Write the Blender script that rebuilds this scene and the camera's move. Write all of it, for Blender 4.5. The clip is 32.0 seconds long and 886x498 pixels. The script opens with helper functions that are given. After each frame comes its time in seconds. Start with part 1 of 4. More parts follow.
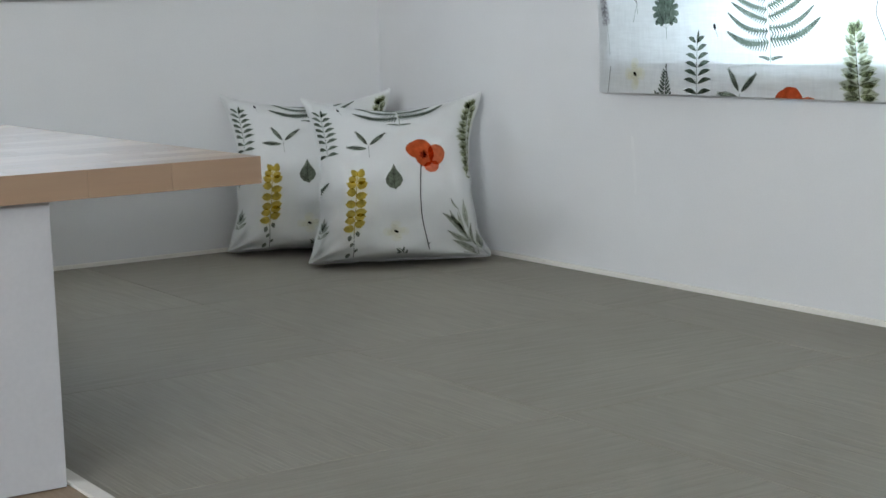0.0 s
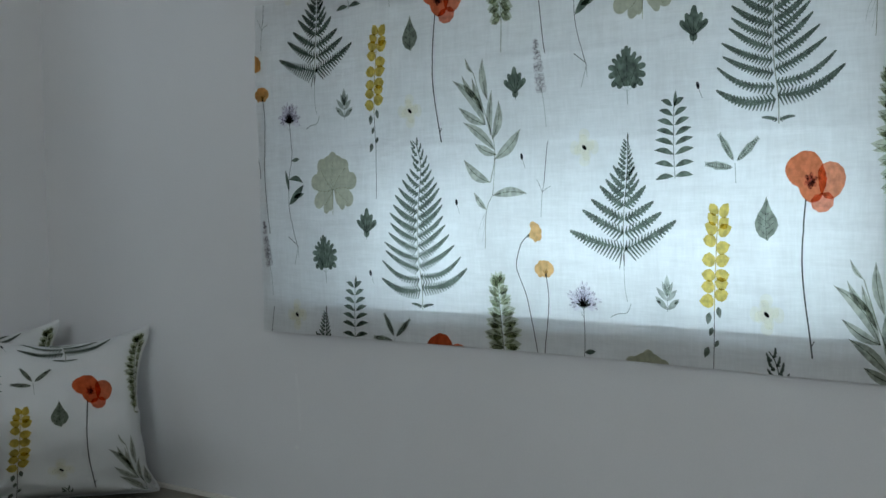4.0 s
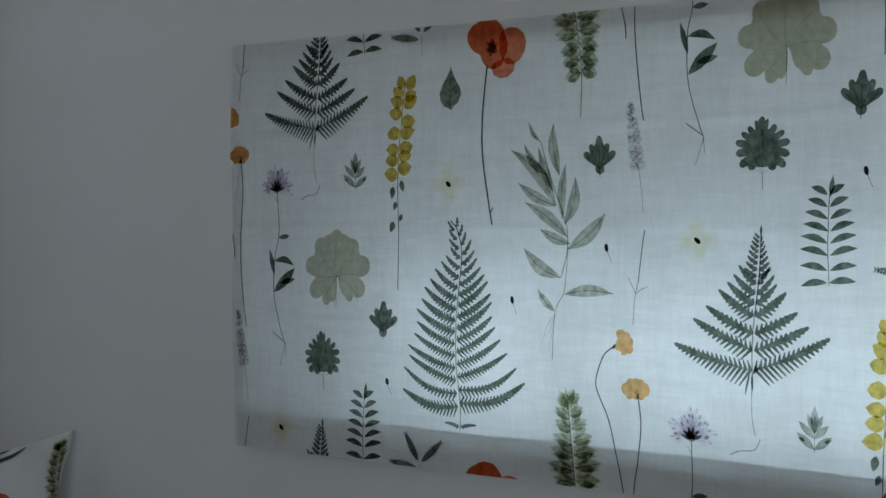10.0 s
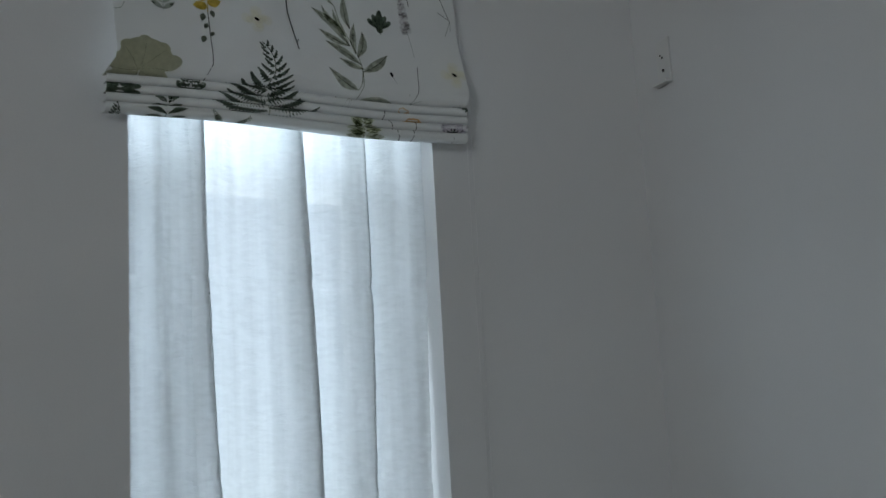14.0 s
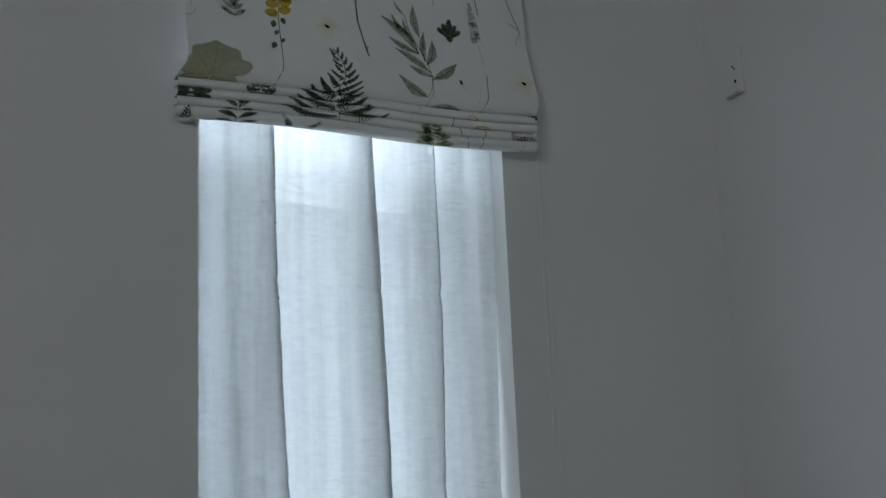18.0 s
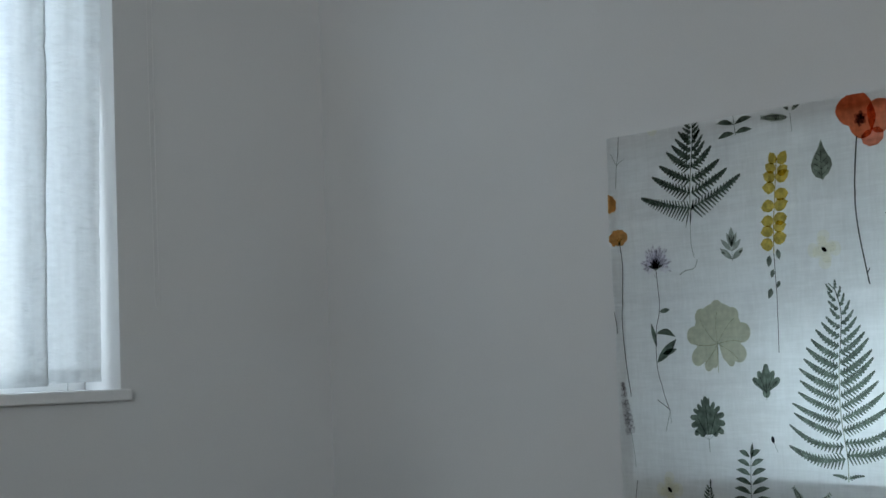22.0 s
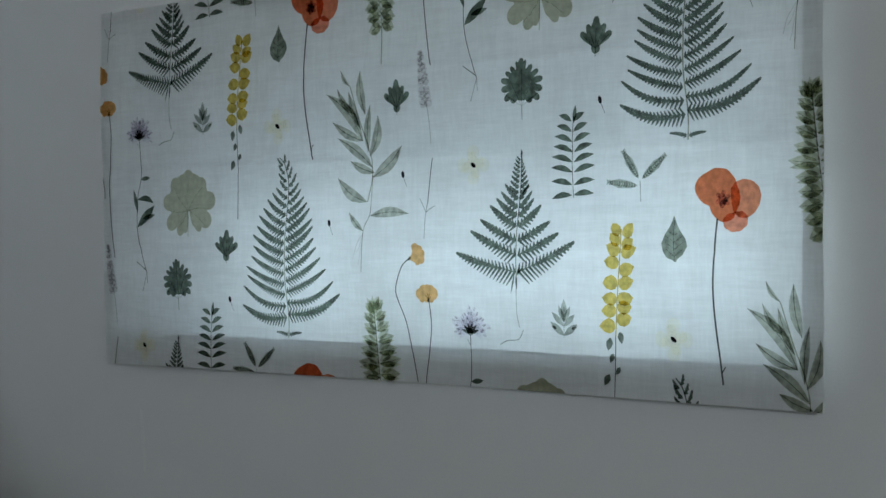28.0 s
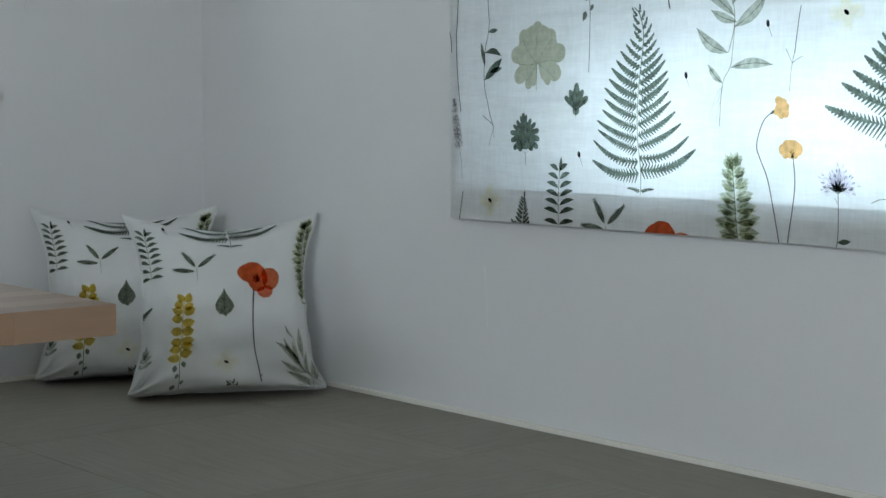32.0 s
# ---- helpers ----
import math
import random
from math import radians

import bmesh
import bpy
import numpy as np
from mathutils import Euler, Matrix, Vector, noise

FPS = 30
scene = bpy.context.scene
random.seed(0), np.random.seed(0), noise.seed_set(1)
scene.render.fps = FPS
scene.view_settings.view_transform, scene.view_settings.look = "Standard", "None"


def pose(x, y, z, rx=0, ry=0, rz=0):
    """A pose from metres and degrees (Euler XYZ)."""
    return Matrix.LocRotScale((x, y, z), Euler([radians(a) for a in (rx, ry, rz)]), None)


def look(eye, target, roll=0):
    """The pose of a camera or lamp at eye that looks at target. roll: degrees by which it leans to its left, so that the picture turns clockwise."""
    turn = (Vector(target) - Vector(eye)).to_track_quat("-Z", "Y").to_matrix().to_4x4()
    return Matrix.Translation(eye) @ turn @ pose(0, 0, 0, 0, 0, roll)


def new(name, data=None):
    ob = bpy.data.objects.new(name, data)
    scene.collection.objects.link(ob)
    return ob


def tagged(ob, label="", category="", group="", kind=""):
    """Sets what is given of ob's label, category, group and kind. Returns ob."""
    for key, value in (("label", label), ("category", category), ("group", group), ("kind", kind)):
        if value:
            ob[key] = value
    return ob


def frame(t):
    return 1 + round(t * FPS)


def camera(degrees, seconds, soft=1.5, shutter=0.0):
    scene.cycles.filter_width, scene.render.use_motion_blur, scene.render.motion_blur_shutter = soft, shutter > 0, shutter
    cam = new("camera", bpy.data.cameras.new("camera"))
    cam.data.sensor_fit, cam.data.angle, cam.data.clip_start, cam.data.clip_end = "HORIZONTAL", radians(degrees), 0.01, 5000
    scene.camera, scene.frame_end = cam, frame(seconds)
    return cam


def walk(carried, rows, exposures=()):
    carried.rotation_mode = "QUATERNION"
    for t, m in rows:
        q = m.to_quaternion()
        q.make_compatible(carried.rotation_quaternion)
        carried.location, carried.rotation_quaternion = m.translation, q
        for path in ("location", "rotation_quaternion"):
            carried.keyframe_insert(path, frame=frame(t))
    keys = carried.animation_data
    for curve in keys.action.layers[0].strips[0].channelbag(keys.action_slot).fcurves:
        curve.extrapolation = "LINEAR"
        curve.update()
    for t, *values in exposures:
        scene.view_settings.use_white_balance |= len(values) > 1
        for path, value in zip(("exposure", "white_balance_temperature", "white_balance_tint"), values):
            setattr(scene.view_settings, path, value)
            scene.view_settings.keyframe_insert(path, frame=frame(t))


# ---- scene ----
cam = camera(30.78, 32.0, soft=1.5)

# seconds, place, heading (left of +y), tilt and roll in degrees
PATH = [
    (0.0, -2.250, -3.743, 0.579, -33.07, -8.18, -1.62),
    (0.5, -2.214, -3.763, 0.580, -34.02, -7.93, -1.34),
    (1.0, -2.216, -3.785, 0.599, -36.35, -7.70, -1.62),
    (1.5, -2.216, -3.802, 0.590, -37.60, -6.15, -1.20),
    (2.0, -2.224, -3.812, 0.589, -38.98, -4.41, -0.61),
    (2.5, -2.222, -3.814, 0.640, -40.20, -3.58, -1.05),
    (3.0, -2.231, -3.823, 0.635, -41.63, -2.47, -0.98),
    (3.5, -2.220, -3.828, 0.659, -42.71, -2.16, -1.17),
    (4.0, -2.214, -3.843, 0.720, -43.74, -2.22, -1.32),
    (4.5, -2.199, -3.862, 0.751, -44.70, -1.68, -0.72),
    (6.5, -2.261, -3.913, 0.837, -48.19, -0.62, 0.29),
    (7.0, -2.236, -3.911, 0.833, -48.21, -1.14, 0.38),
    (7.5, -2.243, -3.785, 0.850, -49.21, -1.18, 0.57),
    (8.0, -2.249, -3.616, 0.841, -50.52, -0.88, -0.52),
    (8.5, -2.140, -3.456, 0.825, -51.60, -0.57, 0.19),
    (9.0, -2.076, -3.327, 0.823, -50.68, -0.43, 0.99),
    (9.5, -2.055, -3.198, 0.827, -50.76, -0.79, 0.19),
    (10.0, -2.058, -3.100, 0.809, -51.13, -0.92, 0.02),
    (10.5, -2.068, -3.006, 0.789, -49.21, -1.39, -0.30),
    (11.0, -2.103, -2.925, 0.831, -46.46, -2.18, -1.68),
    (11.5, -2.132, -2.866, 0.877, -40.90, -2.02, -2.99),
    (12.0, -2.137, -2.880, 0.839, -36.60, -0.54, -2.71),
    (12.5, -2.196, -2.888, 0.740, -34.87, 2.61, -2.65),
    (13.0, -2.244, -2.950, 0.711, -33.23, 6.32, -2.48),
    (13.5, -2.240, -2.948, 0.690, -31.11, 10.46, -2.51),
    (14.0, -2.208, -2.958, 0.661, -29.18, 14.03, -3.23),
    (14.5, -2.176, -2.985, 0.637, -27.63, 17.02, -3.43),
    (15.0, -2.170, -2.986, 0.652, -27.41, 19.17, -3.45),
    (15.5, -2.163, -2.993, 0.648, -27.25, 20.42, -3.62),
    (17.5, -2.200, -2.937, 0.623, -27.03, 18.11, -2.73),
    (18.0, -2.178, -2.926, 0.557, -26.44, 16.27, -2.46),
    (18.5, -2.149, -2.980, 0.499, -25.49, 14.75, -2.19),
    (19.0, -2.144, -3.022, 0.480, -25.50, 14.00, -1.72),
    (19.5, -2.163, -3.036, 0.505, -26.28, 12.00, -2.17),
    (20.0, -2.198, -3.060, 0.562, -28.01, 10.43, -1.61),
    (20.5, -2.224, -3.094, 0.633, -29.79, 8.12, -2.31),
    (21.0, -2.237, -3.126, 0.669, -33.44, 6.20, -1.98),
    (21.5, -2.266, -3.162, 0.679, -36.02, 5.12, -2.48),
    (22.0, -2.317, -3.149, 0.700, -40.49, 4.09, -2.15),
    (22.5, -2.339, -3.162, 0.732, -43.91, 2.61, -1.47),
    (23.0, -2.285, -3.298, 0.683, -44.16, 2.18, -1.73),
    (23.5, -2.289, -3.404, 0.670, -45.17, 1.72, -1.37),
    (24.0, -2.267, -3.455, 0.664, -45.52, 1.39, -1.46),
    (24.5, -2.263, -3.489, 0.662, -46.41, 1.40, -0.90),
    (25.0, -2.259, -3.516, 0.663, -48.04, 1.43, -0.78),
    (25.5, -2.255, -3.536, 0.659, -49.17, 1.50, -0.36),
    (26.0, -2.261, -3.552, 0.665, -50.55, 1.25, -0.55),
    (26.5, -2.254, -3.568, 0.665, -51.47, 1.17, -0.58),
    (28.5, -2.204, -3.581, 0.665, -51.40, -1.35, -0.45),
    (29.0, -2.198, -3.574, 0.659, -48.73, -2.21, -0.08),
    (29.5, -2.211, -3.578, 0.632, -47.95, -3.85, -0.27),
    (30.0, -2.218, -3.559, 0.622, -46.99, -4.56, -0.25),
    (30.5, -2.187, -3.535, 0.611, -45.27, -4.60, 0.20),
    (31.0, -2.196, -3.498, 0.625, -43.79, -4.99, 0.17),
    (31.5, -2.221, -3.473, 0.622, -42.60, -4.91, -0.16),
    (32.0, -2.210, -3.462, 0.623, -41.02, -4.83, 0.10),
]


def rig(x, y, z, yaw, pitch, roll):
    turn = Matrix.Rotation(radians(yaw), 4, "Z") @ Matrix.Rotation(radians(90 + pitch), 4, "X")
    return Matrix.Translation((x, y, z)) @ turn @ Matrix.Rotation(radians(roll), 4, "Z")


walk(cam, [(t, rig(*p)) for t, *p in PATH], exposures=[
    (0.0, 0.9, 6500, 10), (1.0, 0.8, 6500, 10), (2.0, 0.4, 6450, 9), (3.0, -0.1, 6400, 8), (4.0, -0.3, 6350, 7), (7.0, -0.75, 6350, 6),
    (9.0, -0.85, 6350, 6), (10.5, -0.72, 6400, 8), (11.0, -0.50, 6420, 8), (12.0, -0.18, 6450, 9), (13.0, -0.47, 6450, 9), (14.0, -0.84, 6400, 8), (15.0, -0.86, 6400, 8), (18.0, -1.02, 6400, 8), (19.0, -1.09, 6400, 8),
    (20.0, -0.90, 6400, 8), (20.5, -0.78, 6400, 8), (21.0, -0.65, 6400, 8), (22.0, -0.41, 6400, 7), (23.0, -0.40, 6400, 7), (24.0, -0.43, 6400, 7), (26.0, -0.75, 6350, 6), (29.0, -0.57, 6350, 6), (30.5, 0.0, 6350, 6), (32.0, 0.25, 6350, 6)])

# ---- daylight ----
world = bpy.data.worlds.new("sky")
scene.world = world
world.use_nodes = True
sky = world.node_tree.nodes.new("ShaderNodeTexSky")
sky.sky_type, sky.sun_disc = "NISHITA", False
sky.sun_elevation, sky.sun_rotation = radians(35), radians(200)
world.node_tree.links.new(sky.outputs[0], world.node_tree.nodes["Background"].inputs[0])
world.node_tree.nodes["Background"].inputs[1].default_value = 0.10


def window_lamp(name, m, width, height, watts, colour):
    data = bpy.data.lights.new(name, "AREA")
    data.shape, data.size, data.size_y = "RECTANGLE", width, height
    data.energy, data.color = watts, colour
    ob = new(name, data)
    ob.matrix_world = m
    return ob


SKY_BLUE = (0.78, 0.90, 1.0)
# daylight in the wide opening and the tall opening
window_lamp("daylight_wide", look((0.27, -2.04, 0.552), (-1, -2.12, 0.46)), 1.36, 0.18, 8.8, (0.75, 0.915, 0.985))
# extra lamp, added to brighten the lower right of the wide blind
window_lamp("daylight_wide_sky", look((0.27, -2.42, 0.68), (-1, -2.42, 0.66)), 0.22, 0.30, 0.55, (0.75, 0.915, 0.985))
window_lamp("daylight_tall", look((-0.914, 0.25, 1.16), (-0.914, -1, 1.16)), 0.66, 1.00, 9.4, SKY_BLUE)
window_lamp("daylight_tall_sky", look((-0.914, 0.25, 1.88), (-0.914, -1, 1.88)), 0.66, 0.42, 8.9, SKY_BLUE)
# lamp in the added, unseen far window, tilted up to brighten the upper walls
window_lamp("daylight_room", look((-6.95, -6.5, 1.74), (-1, -1.6, 8.6)), 2.1, 0.95, 225, (0.88, 0.955, 1.0))


# ---- materials ----
def shader(name):
    mat = bpy.data.materials.new(name)
    mat.use_nodes = True
    nt = mat.node_tree
    return mat, nt, nt.nodes["Principled BSDF"]


def add_node(nt, kind, **values):
    n = nt.nodes.new(kind)
    for k, v in values.items():
        n.inputs[k.replace("_", " ")].default_value = v
    return n


def ramp(nt, fac, stops):
    r = nt.nodes.new("ShaderNodeValToRGB")
    while len(r.color_ramp.elements) < len(stops):
        r.color_ramp.elements.new(0.5)
    for e, (p, c) in zip(r.color_ramp.elements, stops):
        e.position, e.color = p, (*c, 1)
    nt.links.new(fac, r.inputs[0])
    return r.outputs[0]


def noisy(name, a, b, scale, rough=0.6, bump=0.05, fine=200, stretch=(1, 1, 1), spec=0.3, coords="Object", stain=None):
    """Two colours mixed by a wide noise and a fine one, with fine relief."""
    mat, nt, p = shader(name)
    tc = nt.nodes.new("ShaderNodeTexCoord")
    mp = nt.nodes.new("ShaderNodeMapping")
    mp.inputs["Scale"].default_value = stretch
    nt.links.new(tc.outputs[coords], mp.inputs[0])
    n1 = add_node(nt, "ShaderNodeTexNoise", Scale=scale, Detail=6.0)
    n2 = add_node(nt, "ShaderNodeTexNoise", Scale=fine, Detail=3.0)
    for n in (n1, n2):
        nt.links.new(mp.outputs[0], n.inputs["Vector"])
    mixer = nt.nodes.new("ShaderNodeMath")
    mixer.operation = "MULTIPLY_ADD"
    mixer.inputs[1].default_value = 0.35
    nt.links.new(n2.outputs[0], mixer.inputs[0])
    half = nt.nodes.new("ShaderNodeMath")
    half.operation = "MULTIPLY"
    half.inputs[1].default_value = 0.65
    nt.links.new(n1.outputs[0], half.inputs[0])
    nt.links.new(half.outputs[0], mixer.inputs[2])
    nt.links.new(ramp(nt, mixer.outputs[0], [(0.3, a), (0.7, b)]), p.inputs["Base Color"])
    p.inputs["Roughness"].default_value = rough
    p.inputs["Specular IOR Level"].default_value = spec
    bp = add_node(nt, "ShaderNodeBump", Strength=bump, Distance=0.002)
    nt.links.new(n2.outputs[0], bp.inputs["Height"])
    nt.links.new(bp.outputs[0], p.inputs["Normal"])
    return mat


PAINT = noisy("wall_paint", (0.66, 0.66, 0.665), (0.72, 0.72, 0.722), 1.7, 0.75, 0.12, 260)
CEILING_PAINT = noisy("ceiling_paint", (0.74, 0.74, 0.73), (0.78, 0.78, 0.77), 2.0, 0.9, 0.1, 200)
WHITE_WOOD = noisy("white_painted_wood", (0.74, 0.74, 0.74), (0.80, 0.80, 0.80), 3.0, 0.45, 0.05, 120, spec=0.4)
CREAM = noisy("cream_trim", (0.74, 0.71, 0.66), (0.80, 0.77, 0.72), 6.0, 0.5, 0.05, 120)
PANEL_WHITE = noisy("white_laminate", (0.42, 0.42, 0.435), (0.47, 0.47, 0.485), 2.5, 0.4, 0.03, 150)
FLOOR_OAK = noisy("oak_floor", (0.24, 0.165, 0.105), (0.36, 0.26, 0.175), 9.0, 0.5, 0.1, 60, (14, 1, 1))
PLASTIC = noisy("white_plastic", (0.66, 0.66, 0.65), (0.72, 0.72, 0.71), 8.0, 0.35, 0.02, 200, spec=0.5)
DARK = noisy("dark_hole", (0.01, 0.01, 0.01), (0.03, 0.03, 0.03), 8.0, 0.8)
SEAM = noisy("dark_seam", (0.15, 0.135, 0.115), (0.19, 0.17, 0.15), 8.0, 0.9)


def staves(name):
    """Finger-jointed staves, each board a colour of its own by island."""
    mat, nt, p = shader(name)
    geo = nt.nodes.new("ShaderNodeNewGeometry")
    tc = nt.nodes.new("ShaderNodeTexCoord")
    mp = nt.nodes.new("ShaderNodeMapping")
    mp.inputs["Scale"].default_value = (3, 40, 40)
    nt.links.new(tc.outputs["Object"], mp.inputs[0])
    grain = add_node(nt, "ShaderNodeTexNoise", Scale=2.0, Detail=7.0, Distortion=0.6)
    nt.links.new(mp.outputs[0], grain.inputs["Vector"])
    info = nt.nodes.new("ShaderNodeObjectInfo")
    add = nt.nodes.new("ShaderNodeMath")
    add.operation = "MULTIPLY_ADD"
    add.inputs[1].default_value = 0.65
    nt.links.new(info.outputs["Random"], add.inputs[0])
    half = nt.nodes.new("ShaderNodeMath")
    half.operation = "MULTIPLY"
    half.inputs[1].default_value = 0.30
    nt.links.new(grain.outputs[0], half.inputs[0])
    nt.links.new(half.outputs[0], add.inputs[2])
    nt.links.new(ramp(nt, add.outputs[0], [(0.12, (0.265, 0.170, 0.108)), (0.5, (0.325, 0.218, 0.145)), (0.9, (0.395, 0.285, 0.20))]), p.inputs["Base Color"])
    p.inputs["Roughness"].default_value = 0.40
    bp = add_node(nt, "ShaderNodeBump", Strength=0.003, Distance=0.002)
    nt.links.new(grain.outputs[0], bp.inputs["Height"])
    nt.links.new(bp.outputs[0], p.inputs["Normal"])
    return mat


STAVE = staves("oiled_wood_stave")


def woven_mat(name):
    """Grey woven matting: ribs along one way, slubs along the other."""
    mat, nt, p = shader(name)
    tc = nt.nodes.new("ShaderNodeTexCoord")
    rib = nt.nodes.new("ShaderNodeMapping")
    rib.inputs["Scale"].default_value = (5, 190, 1)
    slub = nt.nodes.new("ShaderNodeMapping")
    slub.inputs["Scale"].default_value = (9, 60, 1)
    for m in (rib, slub):
        nt.links.new(tc.outputs["Object"], m.inputs[0])
    n1 = add_node(nt, "ShaderNodeTexNoise", Scale=1.0, Detail=2.0)
    n2 = add_node(nt, "ShaderNodeTexNoise", Scale=1.0, Detail=4.0)
    n3 = add_node(nt, "ShaderNodeTexNoise", Scale=3.0, Detail=3.0)
    nt.links.new(rib.outputs[0], n1.inputs["Vector"])
    nt.links.new(slub.outputs[0], n2.inputs["Vector"])
    nt.links.new(tc.outputs["Object"], n3.inputs["Vector"])
    a = nt.nodes.new("ShaderNodeMath")
    a.operation = "ADD"
    nt.links.new(n1.outputs[0], a.inputs[0])
    nt.links.new(n2.outputs[0], a.inputs[1])
    b = nt.nodes.new("ShaderNodeMath")
    b.operation = "MULTIPLY_ADD"
    b.inputs[1].default_value = 0.35
    nt.links.new(a.outputs[0], b.inputs[0])
    c = nt.nodes.new("ShaderNodeMath")
    c.operation = "MULTIPLY"
    c.inputs[1].default_value = 0.3
    nt.links.new(n3.outputs[0], c.inputs[0])
    info = nt.nodes.new("ShaderNodeObjectInfo")
    tone = nt.nodes.new("ShaderNodeMath")
    tone.operation = "MULTIPLY_ADD"
    tone.inputs[1].default_value = 0.16
    nt.links.new(info.outputs["Random"], tone.inputs[0])
    nt.links.new(c.outputs[0], tone.inputs[2])
    nt.links.new(tone.outputs[0], b.inputs[2])
    nt.links.new(ramp(nt, b.outputs[0], [(0.36, (0.212, 0.193, 0.158)), (0.80, (0.312, 0.290, 0.244))]), p.inputs["Base Color"])
    p.inputs["Roughness"].default_value = 0.62
    p.inputs["Specular IOR Level"].default_value = 0.35
    bp = add_node(nt, "ShaderNodeBump", Strength=0.6, Distance=0.003)
    nt.links.new(a.outputs[0], bp.inputs["Height"])
    nt.links.new(bp.outputs[0], p.inputs["Normal"])
    return mat


MATTING = woven_mat("grey_woven_matting")


def cloth(name, colour, through_colour, share, clear=0.0, weave=900, slub=0.25, crinkle=0.0):
    """Linen: part of the light is thrown back, part comes through, with threads thick and thin."""
    mat = bpy.data.materials.new(name)
    mat.use_nodes = True
    nt = mat.node_tree
    nt.nodes.clear()
    out = nt.nodes.new("ShaderNodeOutputMaterial")
    tc = nt.nodes.new("ShaderNodeTexCoord")
    threads = []
    for scale, weight in (((9, 9, weave), 0.5), ((weave, weave, 9), 0.5), ((26, 26, 210), 0.9), ((170, 170, 30), 0.8), ((8, 8, 70), 0.8), ((46, 46, 9), 0.7), ((5, 5, 5), 1.1)):
        mp = nt.nodes.new("ShaderNodeMapping")
        mp.inputs["Scale"].default_value = scale
        nt.links.new(tc.outputs["Object"], mp.inputs[0])
        n = add_node(nt, "ShaderNodeTexNoise", Scale=1.0, Detail=2.0, Distortion=0.35)
        nt.links.new(mp.outputs[0], n.inputs["Vector"])
        w = nt.nodes.new("ShaderNodeMath")
        w.operation = "MULTIPLY"
        w.inputs[1].default_value = weight
        nt.links.new(n.outputs[0], w.inputs[0])
        threads.append(w.outputs[0])
    total = threads[0]
    for t in threads[1:]:
        a = nt.nodes.new("ShaderNodeMath")
        a.operation = "ADD"
        nt.links.new(total, a.inputs[0])
        nt.links.new(t, a.inputs[1])
        total = a.outputs[0]
    q = nt.nodes.new("ShaderNodeMath")
    q.operation = "MULTIPLY"
    q.inputs[1].default_value = 1 / 5.3
    nt.links.new(total, q.inputs[0])
    thin = tuple(min(1.0, c * (1 + slub)) for c in through_colour)
    thick = tuple(c * (1 - slub) for c in through_colour)
    d = nt.nodes.new("ShaderNodeBsdfDiffuse")
    d.inputs[0].default_value = (*colour, 1)
    t = nt.nodes.new("ShaderNodeBsdfTranslucent")
    nt.links.new(ramp(nt, q.outputs[0], [(0.42, thick), (0.58, thin)]), t.inputs[0])
    bp = add_node(nt, "ShaderNodeBump", Strength=0.25, Distance=0.001)
    nt.links.new(q.outputs[0], bp.inputs["Height"])
    nt.links.new(bp.outputs[0], d.inputs["Normal"])
    if crinkle:
        mp = nt.nodes.new("ShaderNodeMapping")
        mp.inputs["Scale"].default_value = (38, 38, 105)
        nt.links.new(tc.outputs["Object"], mp.inputs[0])
        n = add_node(nt, "ShaderNodeTexNoise", Scale=1.0, Detail=4.0, Distortion=0.3)
        nt.links.new(mp.outputs[0], n.inputs["Vector"])
        cb = add_node(nt, "ShaderNodeBump", Strength=crinkle, Distance=0.006)
        nt.links.new(n.outputs[0], cb.inputs["Height"])
        nt.links.new(bp.outputs[0], cb.inputs["Normal"])
        nt.links.new(cb.outputs[0], d.inputs["Normal"])
        nt.links.new(cb.outputs[0], t.inputs["Normal"])
        # the shade of creases and pleats is painted into the through colour
        mp2 = nt.nodes.new("ShaderNodeMapping")
        mp2.inputs["Scale"].default_value = (34, 34, 1.3)
        nt.links.new(tc.outputs["Object"], mp2.inputs[0])
        n2 = add_node(nt, "ShaderNodeTexNoise", Scale=1.0, Detail=3.0)
        nt.links.new(mp2.outputs[0], n2.inputs["Vector"])
        share_n = nt.nodes.new("ShaderNodeMath")
        share_n.operation = "MULTIPLY"
        share_n.inputs[1].default_value = 0.35
        nt.links.new(n.outputs[0], share_n.inputs[0])
        mean = nt.nodes.new("ShaderNodeMath")
        mean.operation = "MULTIPLY_ADD"
        mean.inputs[1].default_value = 0.65
        nt.links.new(n2.outputs[0], mean.inputs[0])
        nt.links.new(share_n.outputs[0], mean.inputs[2])
        nt.links.new(ramp(nt, mean.outputs[0], [(0.38, tuple(c * 0.74 for c in through_colour)), (0.60, through_colour)]), t.inputs[0])
    m = nt.nodes.new("ShaderNodeMixShader")
    m.inputs[0].default_value = share
    nt.links.new(d.outputs[0], m.inputs[1])
    nt.links.new(t.outputs[0], m.inputs[2])
    last = m
    if clear:
        s = nt.nodes.new("ShaderNodeBsdfTransparent")
        last = nt.nodes.new("ShaderNodeMixShader")
        last.inputs[0].default_value = clear
        nt.links.new(m.outputs[0], last.inputs[1])
        nt.links.new(s.outputs[0], last.inputs[2])
    nt.links.new(last.outputs[0], out.inputs[0])
    return mat


